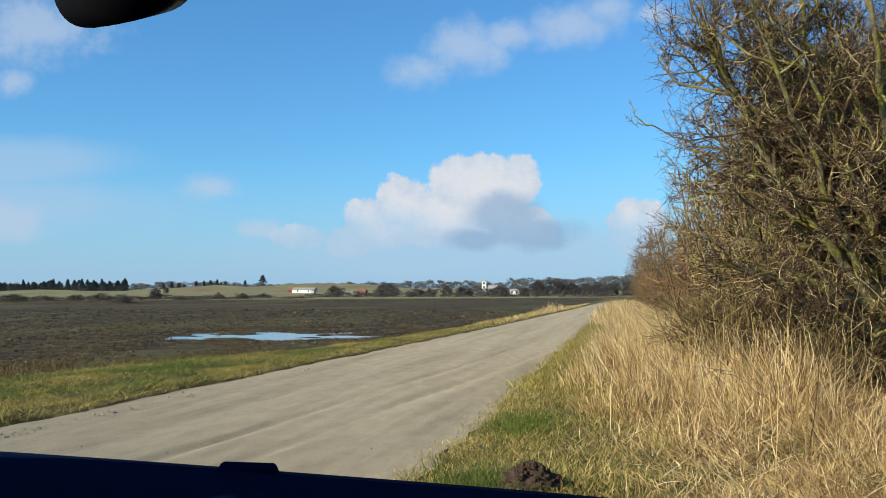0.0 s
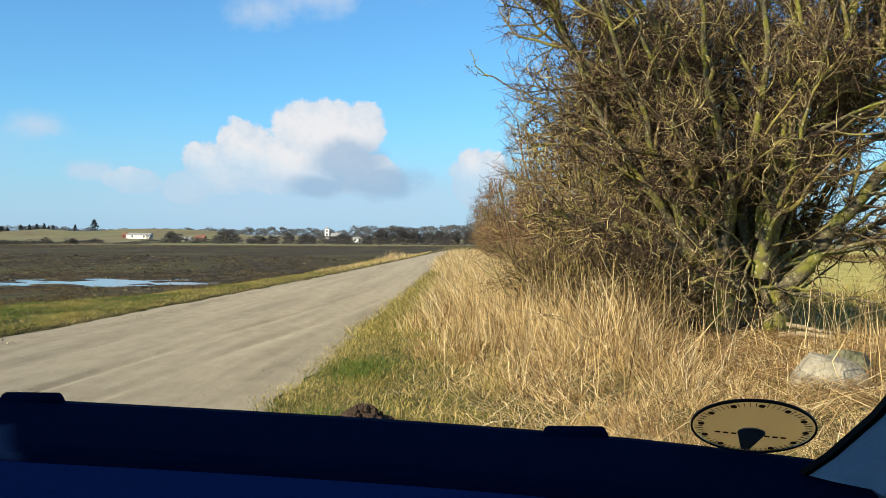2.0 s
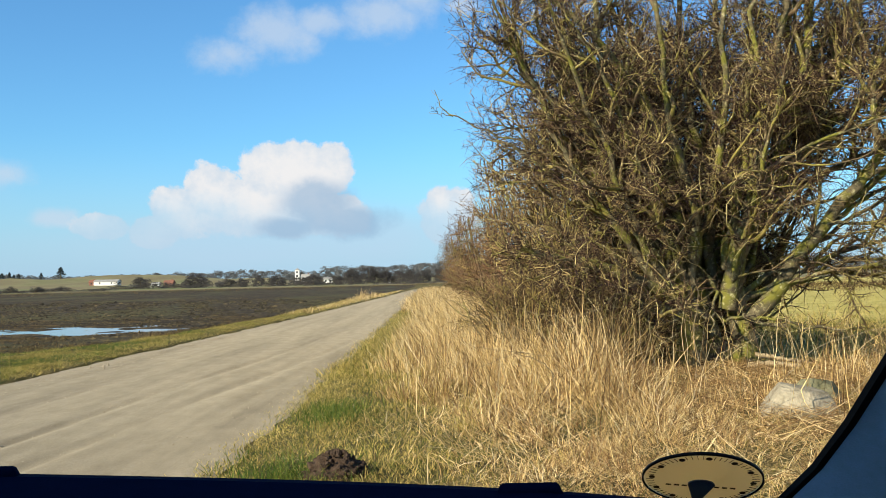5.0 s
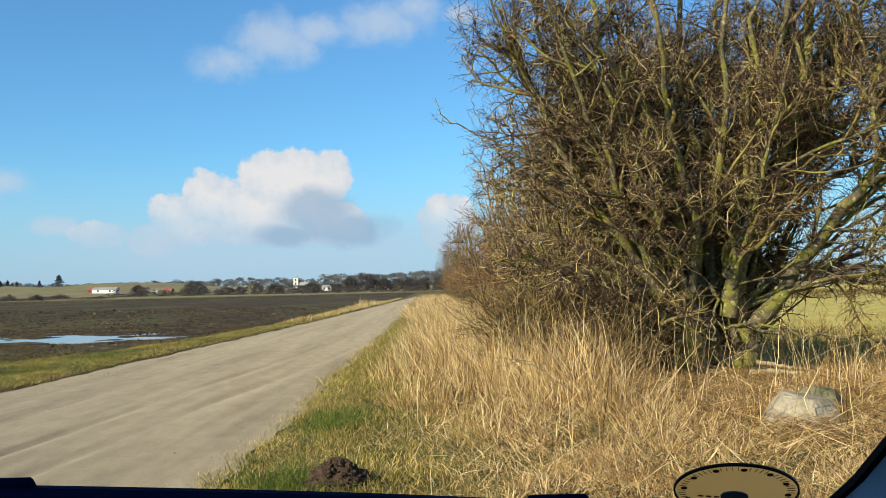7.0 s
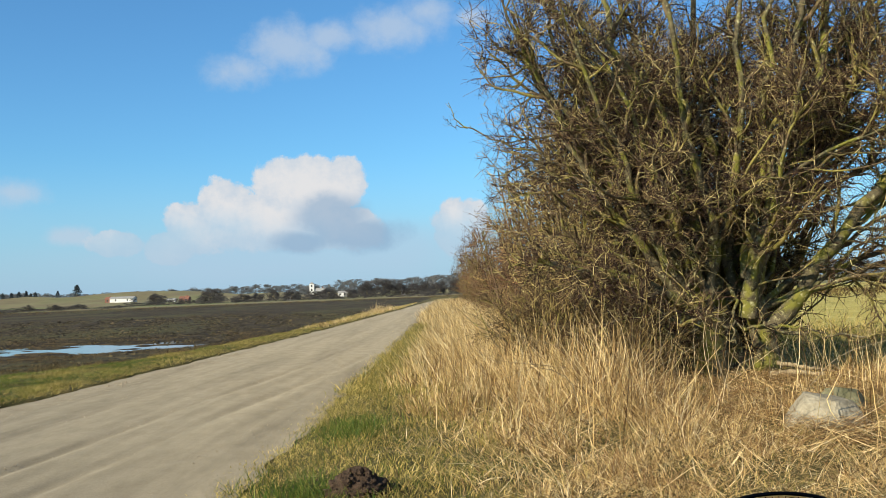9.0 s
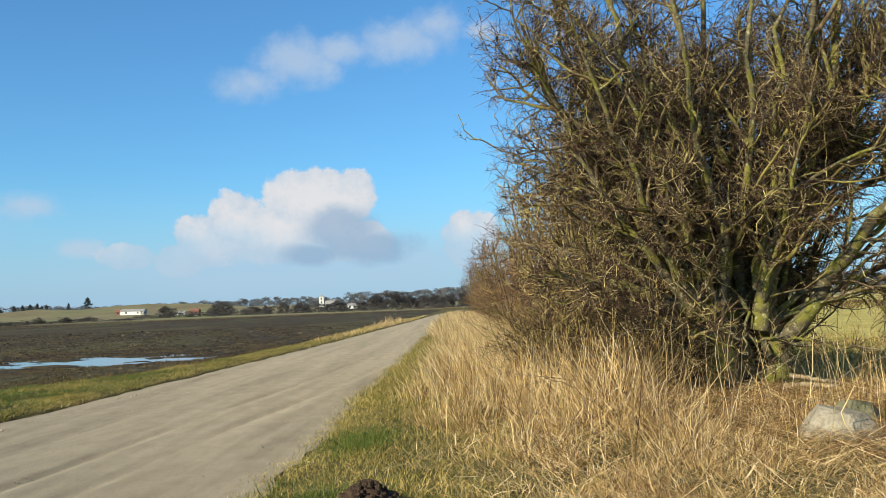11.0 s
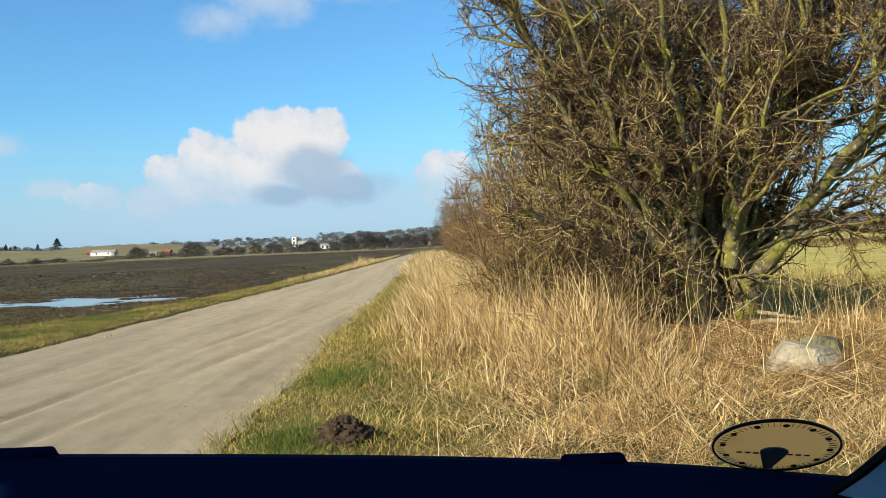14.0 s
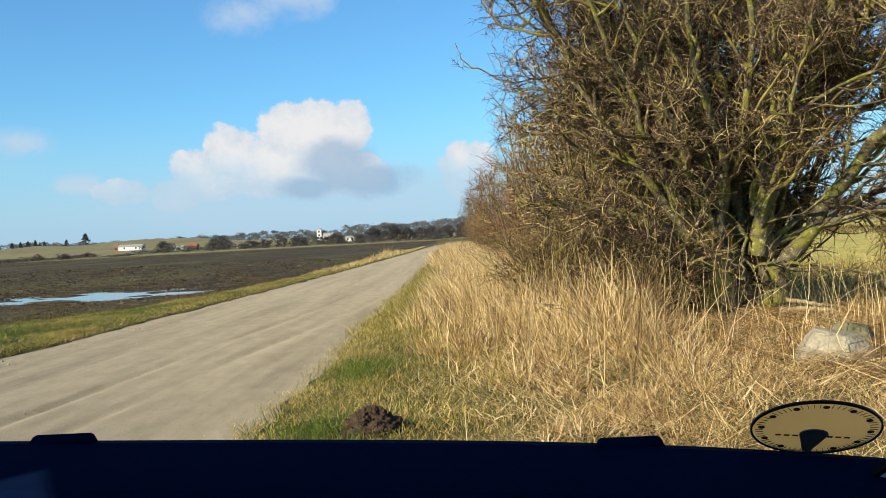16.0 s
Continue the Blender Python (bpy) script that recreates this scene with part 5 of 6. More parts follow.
def build_far_woods():
    """The grey woods along the skyline, past counting."""
    vs, fs, at = [], [], 0
    for k in range(230):
        u = -0.80 + 1.75 * k / 229 + RNG.uniform(-0.004, 0.004)
        d = 1250 + RNG.uniform(-80, 120) - (350 if u > -0.16 else 0)
        h = RNG.uniform(8.5, 11) + (5 if u > -0.12 else 0) + 2 * math.sin(u * 23)
        v, f = shards(800, 26, 14, max(h, 4), 0.032, 24)
        x, y = u * d, d
        vs.append(v + np.array([x, y, float(ground_z(x, y))]))
        fs.append(f + at)
        at += len(v)
    tagged(new("far_woods", fast_mesh("far_woods", np.concatenate(vs), np.concatenate(fs), FARHAZE)), "grey-brown woods along the skyline with haze in their colour", "woods", kind="stuff")
    vs, fs, at = [], [], 0
    for k in range(230):
        u = -0.72 + 0.76 * k / 229
        d = 150 + 230 * (u + 0.7) + RNG.uniform(-8, 60) + (90 if u > -0.33 else 0)
        v, f = shards(220, RNG.uniform(4, 11), 4, RNG.uniform(0.35, 1.5) * (0.5 + 0.5 * math.sin(u * 60) ** 2) * (3.0 if u > -0.33 else 1), 0.035, 8)
        vs.append(v + np.array([u * d, d, float(ground_z(u * d, d))]))
        fs.append(f + at)
        at += len(v)
    tagged(new("shore_scrub", fast_mesh("shore_scrub", np.concatenate(vs), np.concatenate(fs), FARTREE)), "low dark scrub along the far shore", "scrub", kind="stuff")
    x, y = scatter(60000, -110, 30, 96, 330, lambda x, y: step(-2, 2, y - np.interp(x, SHORE_X, SHORE_Y)) * step(40, 12, y - np.interp(x, SHORE_X, SHORE_Y)))
    n = len(x)
    blades("shore_reeds", x, y, RNG.uniform(0.10, 0.40, n), RNG.uniform(0.03, 0.09, n), leaning(n, (0.1, 0), 0.8), RNG.uniform(0, 0.3, n), SEDGE, "tan dry reeds fringing the far shore", 2, "reeds")


def gable_house(name, u, d, w, depth, eaves, ridge, wall, roof, label, windows=3, turn=0.0, chimney=True):
    x, y = u * d, float(d)
    ob = thing(name, (x, y, float(ground_z(x, y)) - 0.1), label, "house", "houses on the far shore")
    ob.rotation_euler = (0, 0, turn)
    bm = bmesh.new()
    box(bm, -w / 2, w / 2, -depth / 2, depth / 2, 0, eaves)
    ends = [(-w / 2 + 0.02, 1), (w / 2 - 0.02, 1)]
    for ex, _ in ends:
        vs = [bm.verts.new((ex, s * depth / 2, eaves)) for s in (-1, 1)] + [bm.verts.new((ex, 0, ridge - 0.12))]
        bm.faces.new(vs)
    part("wall", bm, wall, ob)
    bm = bmesh.new()
    o = 0.35
    for s in (-1, 1):
        q = [(-w / 2 - o, s * (depth / 2 + o), eaves - 0.2), (w / 2 + o, s * (depth / 2 + o), eaves - 0.2), (w / 2 + o, 0, ridge), (-w / 2 - o, 0, ridge)]
        low = [bm.verts.new(p) for p in q]
        top = [bm.verts.new((p[0], p[1], p[2] + 0.18)) for p in q]
        bm.faces.new(top)
        bm.faces.new(low[::-1])
        for i in range(4):
            bm.faces.new([low[i], low[(i + 1) % 4], top[(i + 1) % 4], top[i]])
    roof_ob = part("roof", bm, roof, ob)
    if chimney:
        bm = bmesh.new()
        box(bm, w * 0.2, w * 0.2 + 0.7, -0.35, 0.35, ridge - 0.4, ridge + 0.8)
        part("chimney", bm, REDBRICK, roof_ob)
    for k in range(windows):
        cx = -w / 2 + w * (k + 0.5) / windows
        bm = bmesh.new()
        box(bm, cx - 0.55, cx + 0.55, -depth / 2 - 0.05, -depth / 2 + 0.05, eaves * 0.35, eaves * 0.8)
        part("window", bm, WINDOW_DARK, ob)
    return ob


def build_houses():
    gable_house("white_barn", -0.336, 700, 17.0, 8, 3.0, 4.2, WHITEWASH, ROOF_GREY, "long whitewashed farm building with a low grey roof", 2, 0.0, False)
    gable_house("brick_house", -0.351, 700, 3.6, 6, 2.4, 4.0, REDBRICK, TILE_RED, "small red brick house beside the white barn", 1)
    gable_house("farmhouse", -0.272, 600, 5.5, 6, 1.8, 3.2, REDBRICK, TILE_RED, "red-roofed farmhouse among dark bushes", 2)
    gable_house("cottage", -0.286, 600, 5, 5, 1.4, 2.2, WHITEWASH, ROOF_GREY, "pale cottage with a grey roof", 2, 0.0, False)
    gable_house("manor_wing", -0.131, 620, 5.5, 6, 3.6, 5.4, WHITEWASH, ROOF_GREY, "white manor wing with a grey roof", 3)
    gable_house("garden_house", -0.108, 560, 5.0, 5, 2.4, 3.2, WHITEWASH, ROOF_GREY, "white garden house half hidden by bushes", 2, 0.0, False)
    gable_house("shed", -0.160, 450, 6, 4, 1.2, 1.8, WHITEWASH, ROOF_GREY, "low pale shed at the edge of the wood", 1, 0.0, False)
    gable_house("lodge", -0.046, 520, 2.4, 4, 2.6, 3.4, WHITEWASH, ROOF_GREY, "small white lodge between the trees", 1, 0.0, False)
    x, y = -0.140 * 620, 620.0
    ob = thing("manor_tower", (x, y, float(ground_z(x, y)) - 0.1), "square whitewashed tower with a red pointed roof", "tower", "houses on the far shore")
    bm = bmesh.new()
    box(bm, -1.4, 1.4, -1.4, 1.4, 0, 8.2)
    part("wall", bm, WHITEWASH, ob)
    bm = bmesh.new()
    r = [bm.verts.new(p) for p in ((-1.6, -1.6, 8.2), (1.6, -1.6, 8.2), (1.6, 1.6, 8.2), (-1.6, 1.6, 8.2))]
    tip = bm.verts.new((0, 0, 9.6))
    bm.faces.new(r[::-1])
    for i in range(4):
        bm.faces.new([r[i], r[(i + 1) % 4], tip])
    part("roof", bm, ROOF_GREY, ob)
    for z in (4.8, 7.8):
        bm = bmesh.new()
        box(bm, -0.5, 0.5, -1.45, -1.35, z * 0.8, z * 0.8 + 1.3)
        part("window", bm, WINDOW_DARK, ob)


build_far_trees()
build_far_woods()
build_houses()

# ---- small things on the verge ----


def lumpy_ball(name, at, size, rough_by, freq, material, label, category, detail=4, seed=0.0, group="", flat=0.0, breaks=()):
    bm = bmesh.new()
    bmesh.ops.create_icosphere(bm, subdivisions=detail, radius=1.0)
    for v in bm.verts:
        p = v.co.copy()
        k = 1 + rough_by * (noise.noise(p * freq + Vector((seed, 0, 0))) + 0.5 * noise.noise(p * freq * 2.7 + Vector((seed, 3, 0))) + 0.3 * noise.noise(p * freq * 6))
        q = p * k
        for way, depth in breaks:
            way = Vector(way).normalized()
            q -= way * max(0.0, q.dot(way) - depth) * 0.92
        if flat:
            q.z = max(q.z, -flat)
        v.co = Vector((q.x * size[0], q.y * size[1], q.z * size[2]))
    ob = part(name, bm, material, None, "", True)
    ob.location = at
    return tagged(ob, label, category, group)


def build_molehill():
    x, y = -0.62, 6.52
    z = float(ground_z(x, y))
    lumpy_ball("molehill", (x, y, z - 0.02), (0.25, 0.21, 0.165), 0.30, 3.4, SOIL, "dark crumbly molehill of fresh earth in the turf", "molehill", 5, 2.0, flat=0.1)
    vs, fs, at = [], [], 0
    for k in range(160):
        a, r = RNG.uniform(0, 2 * math.pi), abs(RNG.normal(0.12, 0.11))
        h = 0.19 * max(0.0, 1 - (r / 0.25) ** 2)
        s = RNG.uniform(0.006, 0.024)
        bm = bmesh.new()
        bmesh.ops.create_icosphere(bm, subdivisions=1, radius=s)
        v = np.array([q.co[:] for q in bm.verts]) * RNG.uniform(0.75, 1.25, (len(bm.verts), 1)) + np.array([x + r * math.cos(a), y + r * math.sin(a), z + h])
        f = np.array([[q.index for q in t.verts] for t in bm.faces])
        bm.free()
        vs.append(v)
        fs.append(f + at)
        at += len(v)
    tagged(new("soil_crumbs", fast_mesh("soil_crumbs", np.concatenate(vs), np.concatenate(fs), SOIL)), "loose dark earth crumbs on the molehill", "soil", kind="stuff")


def build_pebbles():
    """Gravel along the road, past counting, and a few larger stones."""
    n = 13000
    u = RNG.uniform(0, 1, n)
    u[:10000] = np.clip(0.10 + np.abs(RNG.normal(0.0, 0.28, 10000)), 0, 1)
    y = RNG.uniform(5, 26, n)
    x = road_left(y) * (1 - u) + road_right(y) * u
    z = 0.012 + 0.05 * (1 - (2 * u - 1) ** 2) - 0.012
    s = np.minimum(RNG.exponential(0.0026, n) + 0.0022, 0.014)
    # coarser stones washed to the edge by the bank
    coarse = (u < 0.16) & (waves(x * 0.9, y * 0.7) > 0.05) & (RNG.uniform(0, 1, n) < 0.45)
    s[coarse] *= 2.6
    ball, tri = OCTA_AT, OCTA
    v = ball[None] * RNG.uniform(0.7, 1.3, (n, len(ball), 1)) * (s[:, None] * RNG.uniform(0.6, 1.2, (n, 3)))[:, None] + np.stack([x, y, z + 0.2 * s], 1)[:, None]
    f = tri[None] + (np.arange(n) * len(ball))[:, None, None]
    tagged(new("road_gravel", fast_mesh("road_gravel", v.reshape(-1, 3), f.reshape(-1, 3), PEBBLE)), "loose pale gravel stones on the road", "gravel", kind="stuff")


def bent_stem(name, points, r, material, label):
    path = smooth_path(points, 22)
    path[1:-1] += RNG.normal(0, 0.006, path[1:-1].shape)
    v, f = tubes(path[None], np.linspace(r, r * 0.4, 22)[None], 6)
    return tagged(new(name, fast_mesh(name, v, f, material, True)), label, "stem", "bent bramble stems")


build_molehill()
BREAKS = (((-0.5, -0.8, 0.5), 0.66), ((0.6, -0.7, 0.45), 0.70), ((-0.9, 0.1, 0.5), 0.72), ((0.2, -0.1, 1), 0.74), ((0.9, 0.2, 0.4), 0.76), ((0.1, -1, -0.2), 0.74), ((-0.3, -0.3, 0.9), 0.78))
lumpy_ball("field_stone", (3.80, 8.80, 0.11), (0.46, 0.36, 0.34), 0.13, 1.9, STONE, "pale angular boulder half sunk in dry grass", "stone", 5, 5.0, breaks=BREAKS)
lumpy_ball("field_stone", (4.36, 9.65, 0.12), (0.30, 0.27, 0.30), 0.15, 2.1, STONE_MOSSY, "smaller mossy grey boulder behind the pale one", "stone", 5, 9.0, breaks=[((-w[1], w[0], w[2]), d) for w, d in BREAKS])
build_pebbles()
for pts, r in (([(4.75, 13.3, 0.16), (5.0, 13.1, 0.22), (5.4, 12.9, 0.20)], 0.07), ([(4.9, 13.4, 0.34), (5.3, 13.2, 0.26), (5.7, 13.3, 0.2)], 0.04)):
    ob = bent_stem("dead_log", pts, r, DEADWOOD, "grey dead log lying at the foot of the trunk")
    tagged(ob, category="log", group="fallen wood")
for pts in ([(4.3, 10.8, 0.15), (4.7, 10.7, 0.62), (5.4, 10.5, 0.86), (6.6, 10.3, 0.92)], [(4.6, 9.6, 0.12), (4.95, 9.4, 0.55), (5.4, 9.3, 0.62), (6.1, 9.1, 0.35)], [(1.5, 9.4, 0.12), (1.35, 9.3, 0.6), (1.0, 9.1, 0.75), (0.6, 9.0, 0.62)], [(3.4, 10.6, 0.12), (3.2, 10.5, 0.8), (3.3, 10.5, 1.3), (3.15, 10.4, 1.6)], [(5.9, 10.8, 0.1), (5.8, 10.7, 0.7), (5.6, 10.7, 1.1)], [(2.7, 10.9, 0.1), (2.65, 10.9, 1.1), (2.8, 10.9, 1.8)], [(1.6, 12.4, 0.75), (0.74, 12.2, 1.0), (0.57, 12.2, 1.16), (0.18, 12.2, 1.32)], [(1.7, 10.9, 0.55), (1.0, 10.5, 0.66), (0.6, 10.5, 0.72), (0.42, 10.5, 0.84)], [(2.4, 12.0, 1.1), (1.9, 11.5, 1.0), (1.5, 11.5, 1.05), (1.1, 11.5, 1.18)]):
    bent_stem("bramble_stem", pts, 0.0065, DEADWOOD, "long bent dead bramble stem over dry grass")

# ---- the car, seen from within ----

def slab(bm, profile, x0, x1, n=1, sag=None):
    """A profile of (y, z) drawn across from x0 to x1, closed, with its ends."""
    rings = []
    for k in range(n + 1):
        x = x0 + (x1 - x0) * k / n
        dy, dz = sag(x) if sag else (0, 0)
        rings.append([bm.verts.new((x, y + dy, z + dz)) for y, z in profile])
    m = len(profile)
    for a, b in zip(rings, rings[1:]):
        for i in range(m):
            bm.faces.new([a[i], a[(i + 1) % m], b[(i + 1) % m], b[i]])
    bm.faces.new(rings[0])
    bm.faces.new(rings[-1][::-1])
    bmesh.ops.recalc_face_normals(bm, faces=bm.faces[:])


def dash_sag(x):
    """The cowl line falls to the nearside and curves back towards the doors."""
    u = (x + 0.37) / 0.85
    return -0.10 * max(0.0, abs(u)) ** 3, -0.012 - 0.038 * (x + 0.4) - 0.012 * max(0.0, x - 0.3)


def build_car():
    car = thing("car", (-0.28, -0.595, 0.018), "dark car interior with a deep dashboard behind the windscreen", "car")
    car_inv = Matrix.Translation((0.3, 0.5, 0))

    def add(name, bm, material, parent=car, label="", smooth=False):
        if parent is car:
            bm.transform(car_inv)
        return part(name, bm, material, parent, label, smooth)

    bm = bmesh.new()
    slab(bm, [(0.34, 1.10), (0.335, 1.280), (0.325, 1.288), (0.30, 1.290), (0.24, 1.276), (0.20, 1.265), (0.188, 1.258), (0.182, 1.246), (0.180, 1.10)], -1.18, 0.50, 48, dash_sag)
    strip = add("defroster_strip", bm, DASH, car, "black defroster strip")
    bm = bmesh.new()
    slab(bm, [(0.179, 1.0), (0.179, 1.247), (0.172, 1.252), (0.10, 1.240), (-0.05, 1.215), (-0.14, 1.19), (-0.19, 1.14), (-0.20, 0.95), (-0.05, 0.75), (0.1, 0.75)], -1.16, 0.48, 48, dash_sag)
    add("dashboard", bm, DASH_PAD_SKYLIT, car, "navy dashboard pad with skylight in its blue")
    for cx in (0.229, -0.391):
        bm = bmesh.new()
        dy, dz = dash_sag(cx)
        w = 0.038
        vs = []
        for yy, ww, zz in ((0.316, w, 1.284), (0.313, w * 0.84, 1.2985), (0.303, w * 0.84, 1.2990), (0.297, w, 1.286)):
            vs.append([bm.verts.new((cx - ww, yy + dy, zz + dz)), bm.verts.new((cx + ww, yy + dy, zz + dz))])
        for a, b in zip(vs, vs[1:]):
            bm.faces.new([a[0], a[1], b[1], b[0]])
        for k in (0, 1):
            bm.faces.new([vs[0][k], vs[1][k], vs[2][k], vs[3][k]])
        bm.faces.new([vs[0][0], vs[0][1], vs[3][1], vs[3][0]])
        bmesh.ops.recalc_face_normals(bm, faces=bm.faces[:])
        bmesh.ops.bevel(bm, geom=bm.edges[:], offset=0.0015, segments=2, affect="EDGES")
        add("vent_cover", bm, DASH, car, "raised black vent cover", True)
    # the nearside pillar: rubber edge, lit face and turned face
    foot, head = Vector((0.479, 0.135, 1.262)), Vector((0.458, -0.47, 1.690))
    line = (head - foot)

    def pillar(name, section, material, label, mirrored=False):
        bm = bmesh.new()
        rings = []
        for k in range(15):
            p = foot + line * (k / 14 * 1.50 - 0.12) + Vector((0.004 * math.sin(k / 14 * math.pi), 0, 0.02 * math.sin(max(0, k) / 14 * math.pi)))
            flare = 0.05 * max(0, 1 - k / 3.0) ** 2
            rings.append([bm.verts.new(p + Vector((a - flare, b, c))) for a, b, c in section])
        m = len(section)
        for a, b in zip(rings, rings[1:]):
            for i in range(m):
                bm.faces.new([a[i], a[(i + 1) % m], b[(i + 1) % m], b[i]])
        bm.faces.new(rings[0])
        bm.faces.new(rings[-1][::-1])
        if mirrored:
            for v in bm.verts:
                v.co.x = -0.66 - v.co.x
        bmesh.ops.recalc_face_normals(bm, faces=bm.faces[:])
        return add(name, bm, material, car, label)

    trim_section = [(0.0063, -0.002, 0.0008), (0.030, -0.020, 0.0), (0.078, -0.045, -0.006), (0.150, -0.10, -0.05), (0.170, -0.02, 0), (0.05, 0.04, 0.012)]
    pillar("windscreen_seal", [(0, 0, 0), (0.006, -0.003, 0.001), (0.0075, 0.010, 0.003), (0.0, 0.008, 0.003)], RUBBER, "black rubber windscreen seal")
    pillar("pillar_trim", trim_section, TRIM, "grey fabric-covered windscreen pillar")
    # unseen pillar and post on the other side, added to shade the dashboard
    pillar("pillar_trim", trim_section, TRIM, "grey fabric-covered windscreen pillar", True)
    bm = bmesh.new()
    slab(bm, [(0.05, 1.20), (0.04, 1.26), (-0.40, 1.66), (-0.50, 1.875), (-0.36, 1.80), (0.16, 1.33)], -1.24, -1.16)
    add("shade_post", bm, BODY, car, "unseen dark blue post shading the dashboard")
    # unseen shell around the seats, added to keep the dashboard in shade
    bm = bmesh.new()
    slab(bm, [(-0.47, 1.80), (-0.47, 1.86), (-2.6, 1.87), (-2.6, 1.82)], -1.16, 0.48)
    add("roof_lining", bm, TRIM, car, "grey roof lining")
    # roof edge set high and wide to block sun from the defroster strip
    bm = bmesh.new()
    slab(bm, [(-0.45, 1.872), (-0.455, 1.895), (-0.50, 1.915), (-1.2, 1.940), (-2.2, 1.925), (-2.62, 1.90), (-2.66, 1.872)], -1.27, 0.63, 6)
    add("roof_panel", bm, BODY, car, "unseen dark blue roof, raised to shade the dashboard")
    for px in (0.50, -1.16):
        for py in (-1.25, -2.55):
            bm = bmesh.new()
            slab(bm, [(py, 1.16), (py + 0.09, 1.16), (py + 0.06, 1.875), (py, 1.875)], px, px + 0.05)
            add("window_pillar", bm, BODY, car, "dark blue window pillar")
    for x0, x1 in ((0.56, 0.62), (-1.26, -1.20)):
        bm = bmesh.new()
        box(bm, x0, x1, -2.6, 0.10, 0.35, 1.18)
        add("door_panel", bm, DASH, car, "dark door panel")
    bm = bmesh.new()
    box(bm, -1.2, 0.56, -2.62, -2.56, 0.35, 1.87)
    add("rear_panel", bm, DASH, car, "dark rear panel")
    bm = bmesh.new()
    box(bm, -1.2, 0.56, -2.6, 0.5, 0.30, 0.36)
    add("floor_pan", bm, DASH, car, "dark carpeted car floor")
    # bonnet, low in front of the cowl
    bm = bmesh.new()
    slab(bm, [(0.42, 0.95), (0.42, 1.02), (0.9, 0.98), (1.5, 0.86), (1.62, 0.70), (1.6, 0.4), (0.42, 0.4)], -1.1, 0.42, 12)
    add("bonnet", bm, BODY, car, "dark blue bonnet")
    for cx in (0.42, -1.1):
        for cy in (1.0, -2.0):
            bm = bmesh.new()
            bmesh.ops.create_cone(bm, cap_ends=True, segments=28, radius1=0.32, radius2=0.32, depth=0.2, matrix=pose(cx - 0.02, cy, 0.33, 0, 90, 0))
            wheel = add("wheel", bm, RUBBER, car, "black tyre")
    # the inside mirror
    bm = bmesh.new()
    pts = []
    for k in range(40):
        a = 2 * math.pi * k / 40
        sx, sz = math.cos(a), math.sin(a)
        pts.append((0.065 * math.copysign(abs(sx) ** 0.6, sx), 0.050 * math.copysign(abs(sz) ** 0.8, sz)))
    front = [bm.verts.new((x, -0.016, z)) for x, z in pts]
    back = [bm.verts.new((x * 0.86, 0.022, z * 0.78)) for x, z in pts]
    bm.faces.new(front)
    bm.faces.new(back[::-1])
    for k in range(40):
        bm.faces.new([front[k], back[k], back[(k + 1) % 40], front[(k + 1) % 40]])
    bmesh.ops.recalc_face_normals(bm, faces=bm.faces[:])
    bm.transform(pose(-0.342, -0.085, 1.7440, 8, 0, MIRROR_TURN))
    mirror = add("inside_mirror", bm, BLACK, car, "black inside mirror housing", True)
    bm = bmesh.new()
    bm.faces.new([bm.verts.new((x * 0.8, -0.0165, 0.016 + z * 0.45)) for x, z in pts])
    bm.transform(car_inv @ pose(-0.342, -0.085, 1.7440, 8, 0, MIRROR_TURN))
    part("mirror_glass", bm, MIRROR, mirror, "mirror glass")
    bm = bmesh.new()
    bmesh.ops.create_cone(bm, cap_ends=True, segments=20, radius1=0.016, radius2=0.024, depth=0.14, matrix=pose(-0.330, -0.050, 1.798, 40, 0, 0))
    add("mirror_stem", bm, BLACK, car, "black mirror stem", True)


MIRROR_TURN = -17.0
build_car()


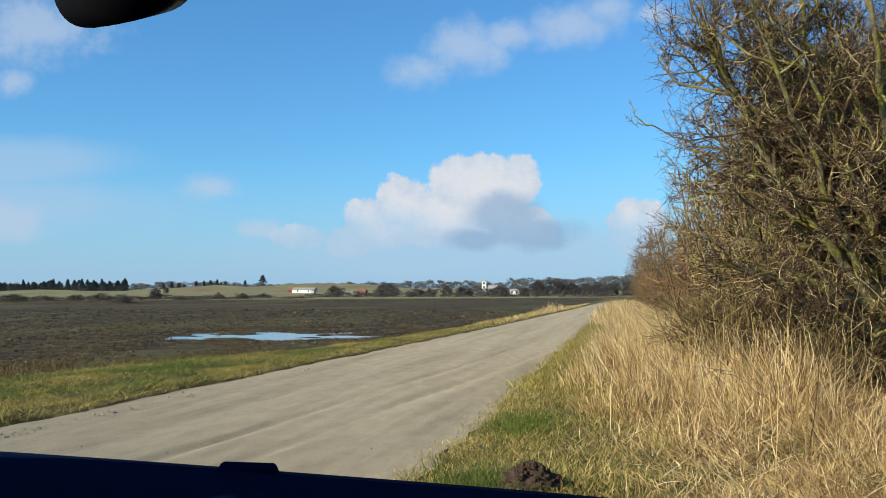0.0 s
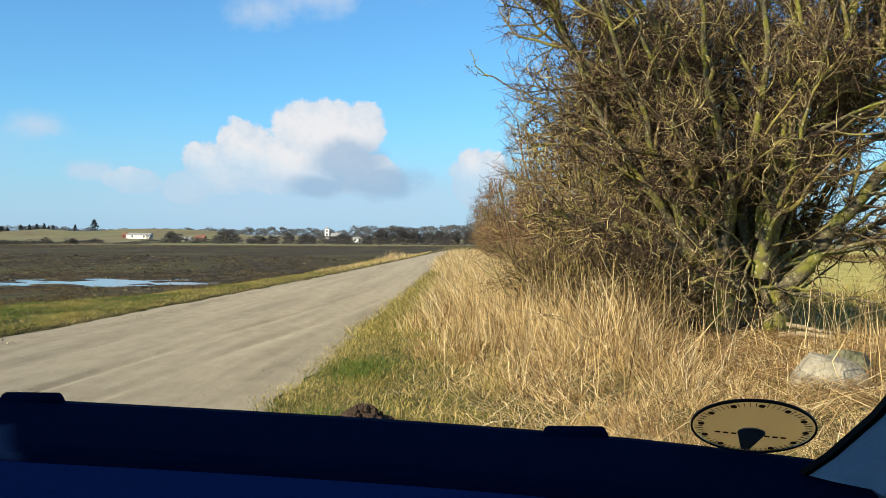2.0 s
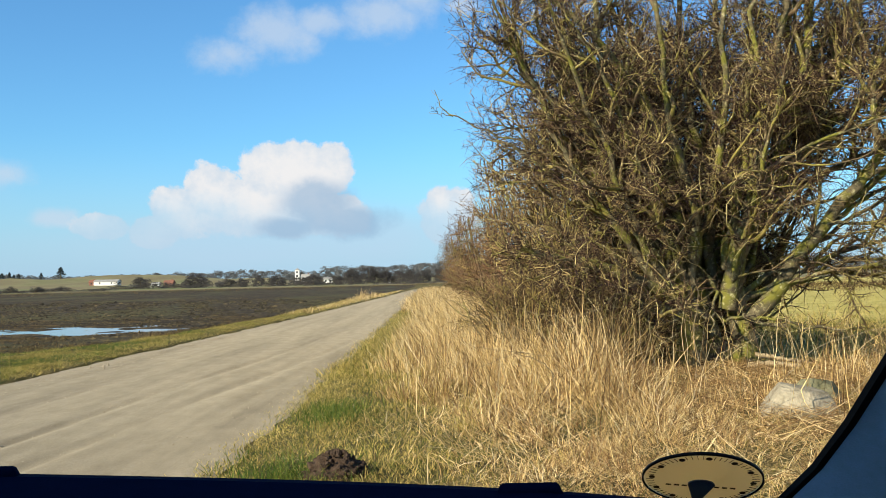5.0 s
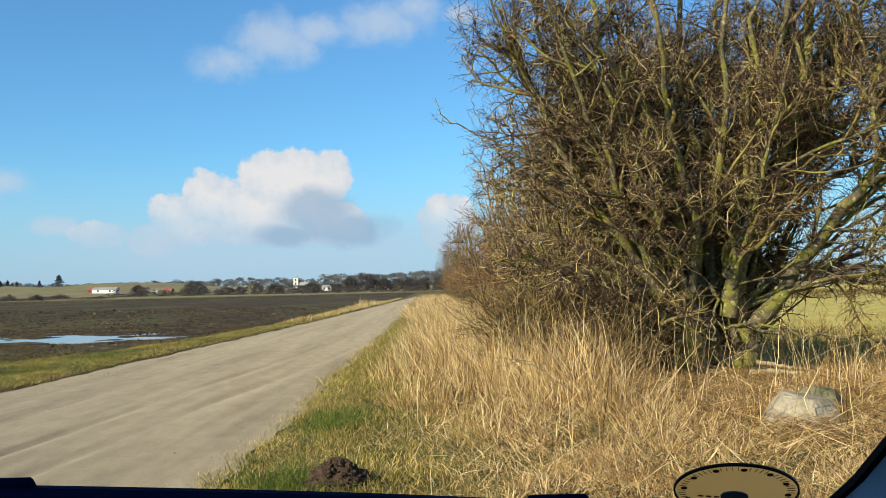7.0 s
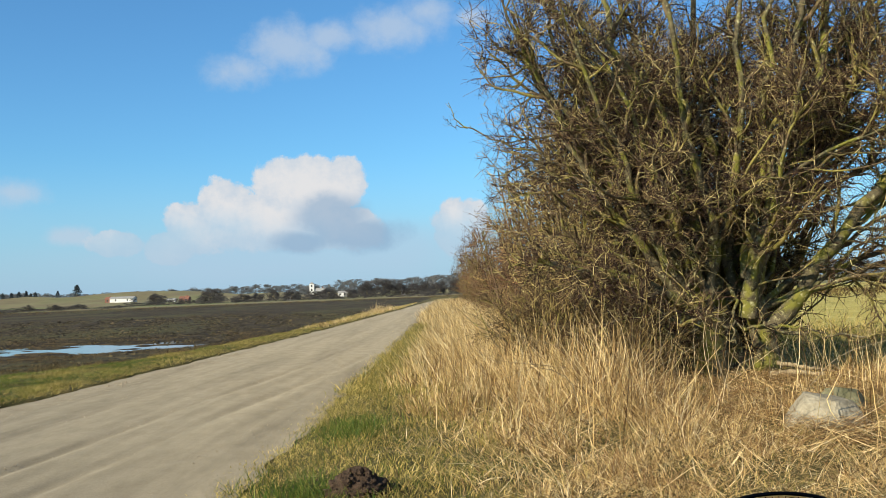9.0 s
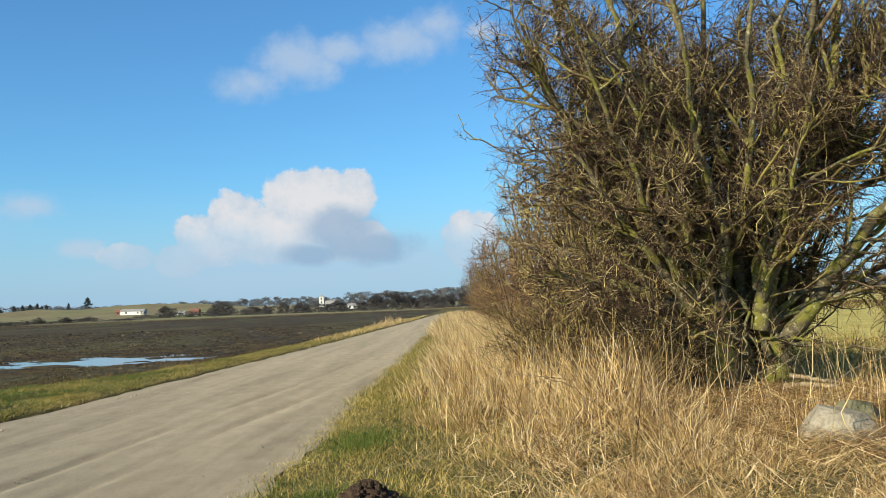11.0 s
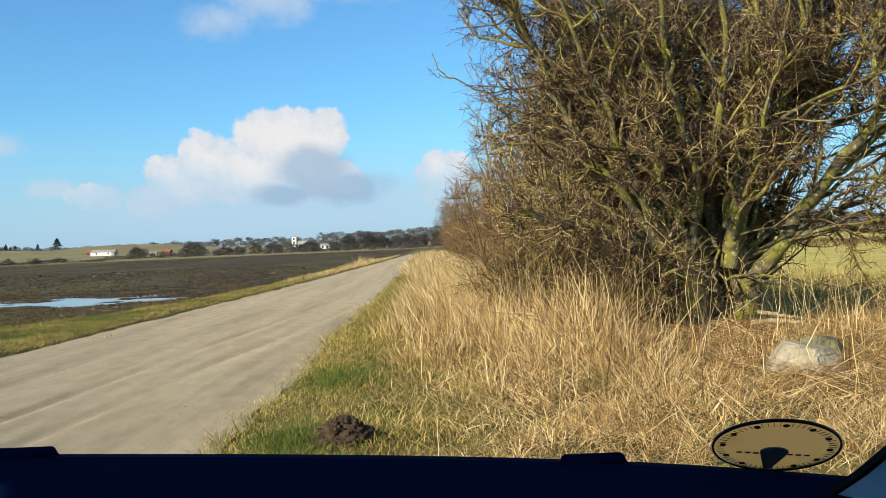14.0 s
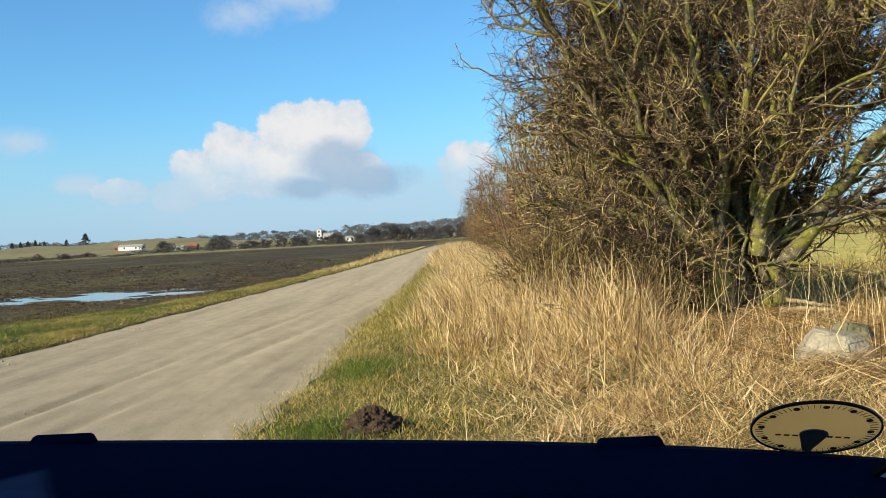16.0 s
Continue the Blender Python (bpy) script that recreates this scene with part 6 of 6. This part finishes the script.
def build_parking_disc():
    """A round parking clock stuck inside the sloping windscreen."""
    disc = thing("parking_disc", (0.430, 0.131, 1.294), "round translucent parking disc with black rim on the windscreen", "parking disc")
    disc.matrix_basis = pose(0.430, 0.131, 1.2915, -35, 3.5, -8) @ pose(0, 0, 0, 0, 0, 180)
    R = 0.0635

    def ring(r0, r1, z0, z1, n=72):
        bm = bmesh.new()
        cs = [[bm.verts.new((r * math.cos(2 * math.pi * k / n), r * math.sin(2 * math.pi * k / n), z)) for r, z in ((r0, z0), (r1, z0), (r1, z1), (r0, z1))] for k in range(n)]
        for k in range(n):
            a, b = cs[k], cs[(k + 1) % n]
            for i in range(4):
                bm.faces.new([a[i], b[i], b[(i + 1) % 4], a[(i + 1) % 4]])
        bmesh.ops.recalc_face_normals(bm, faces=bm.faces[:])
        return bm

    part("rim", ring(R * 0.972, R, -0.0016, 0.0016), BLACK, disc, "black rim", True)
    bm = bmesh.new()
    bmesh.ops.create_cone(bm, cap_ends=True, segments=72, radius1=R * 0.966, radius2=R * 0.966, depth=0.0012)
    face = part("face", bm, FROSTED, disc, "translucent tan dial face")
    top = -0.0012

    def bar(name, r, a, w, h):
        bm = bmesh.new()
        m = pose(r * math.sin(a), r * math.cos(a), top, 0, 0, -math.degrees(a))
        box(bm, -w / 2, w / 2, -h / 2, h / 2, -0.0002, 0.0002, m)
        part(name, bm, INK, face)

    def spot(name, r, a, size):
        bm = bmesh.new()
        bmesh.ops.create_cone(bm, cap_ends=True, segments=10, radius1=size, radius2=size, depth=0.0004, matrix=pose(r * math.sin(a), r * math.cos(a), top))
        part(name, bm, INK, face)

    for k in range(60):
        if k % 5:
            bar("tick", R * 0.865, 2 * math.pi * k / 60, 0.00055, 0.0075)
    for k in range(12):
        a = 2 * math.pi * k / 12
        spot("hour_mark", R * 0.835, a, 0.0034)
    for k in range(9):
        bm = bmesh.new()
        cx = -0.034 + 0.0085 * k
        if abs(cx) > 0.009:
            box(bm, cx - 0.0027, cx + 0.0027, -0.0185, -0.0155, top - 0.0002, top + 0.0002)
            part("lettering_bar", bm, INK, face)
        else:
            bm.free()
    bm = bmesh.new()
    outline = [(0.0142 * math.cos(math.radians(a)), -0.010 + 0.0120 * math.sin(math.radians(a))) for a in range(-20, 201, 10)] + [(-0.0042, -0.052), (0.0042, -0.052)]
    lo = [bm.verts.new((x, y, top - 0.0016)) for x, y in outline]
    hi = [bm.verts.new((x, y, top - 0.0004)) for x, y in outline]
    bm.faces.new(lo[::-1])
    bm.faces.new(hi)
    for i in range(len(outline)):
        j = (i + 1) % len(outline)
        bm.faces.new([lo[i], lo[j], hi[j], hi[i]])
    bmesh.ops.recalc_face_normals(bm, faces=bm.faces[:])
    part("pointer", bm, POINTER, disc, "dark grey pointer")


build_parking_disc()
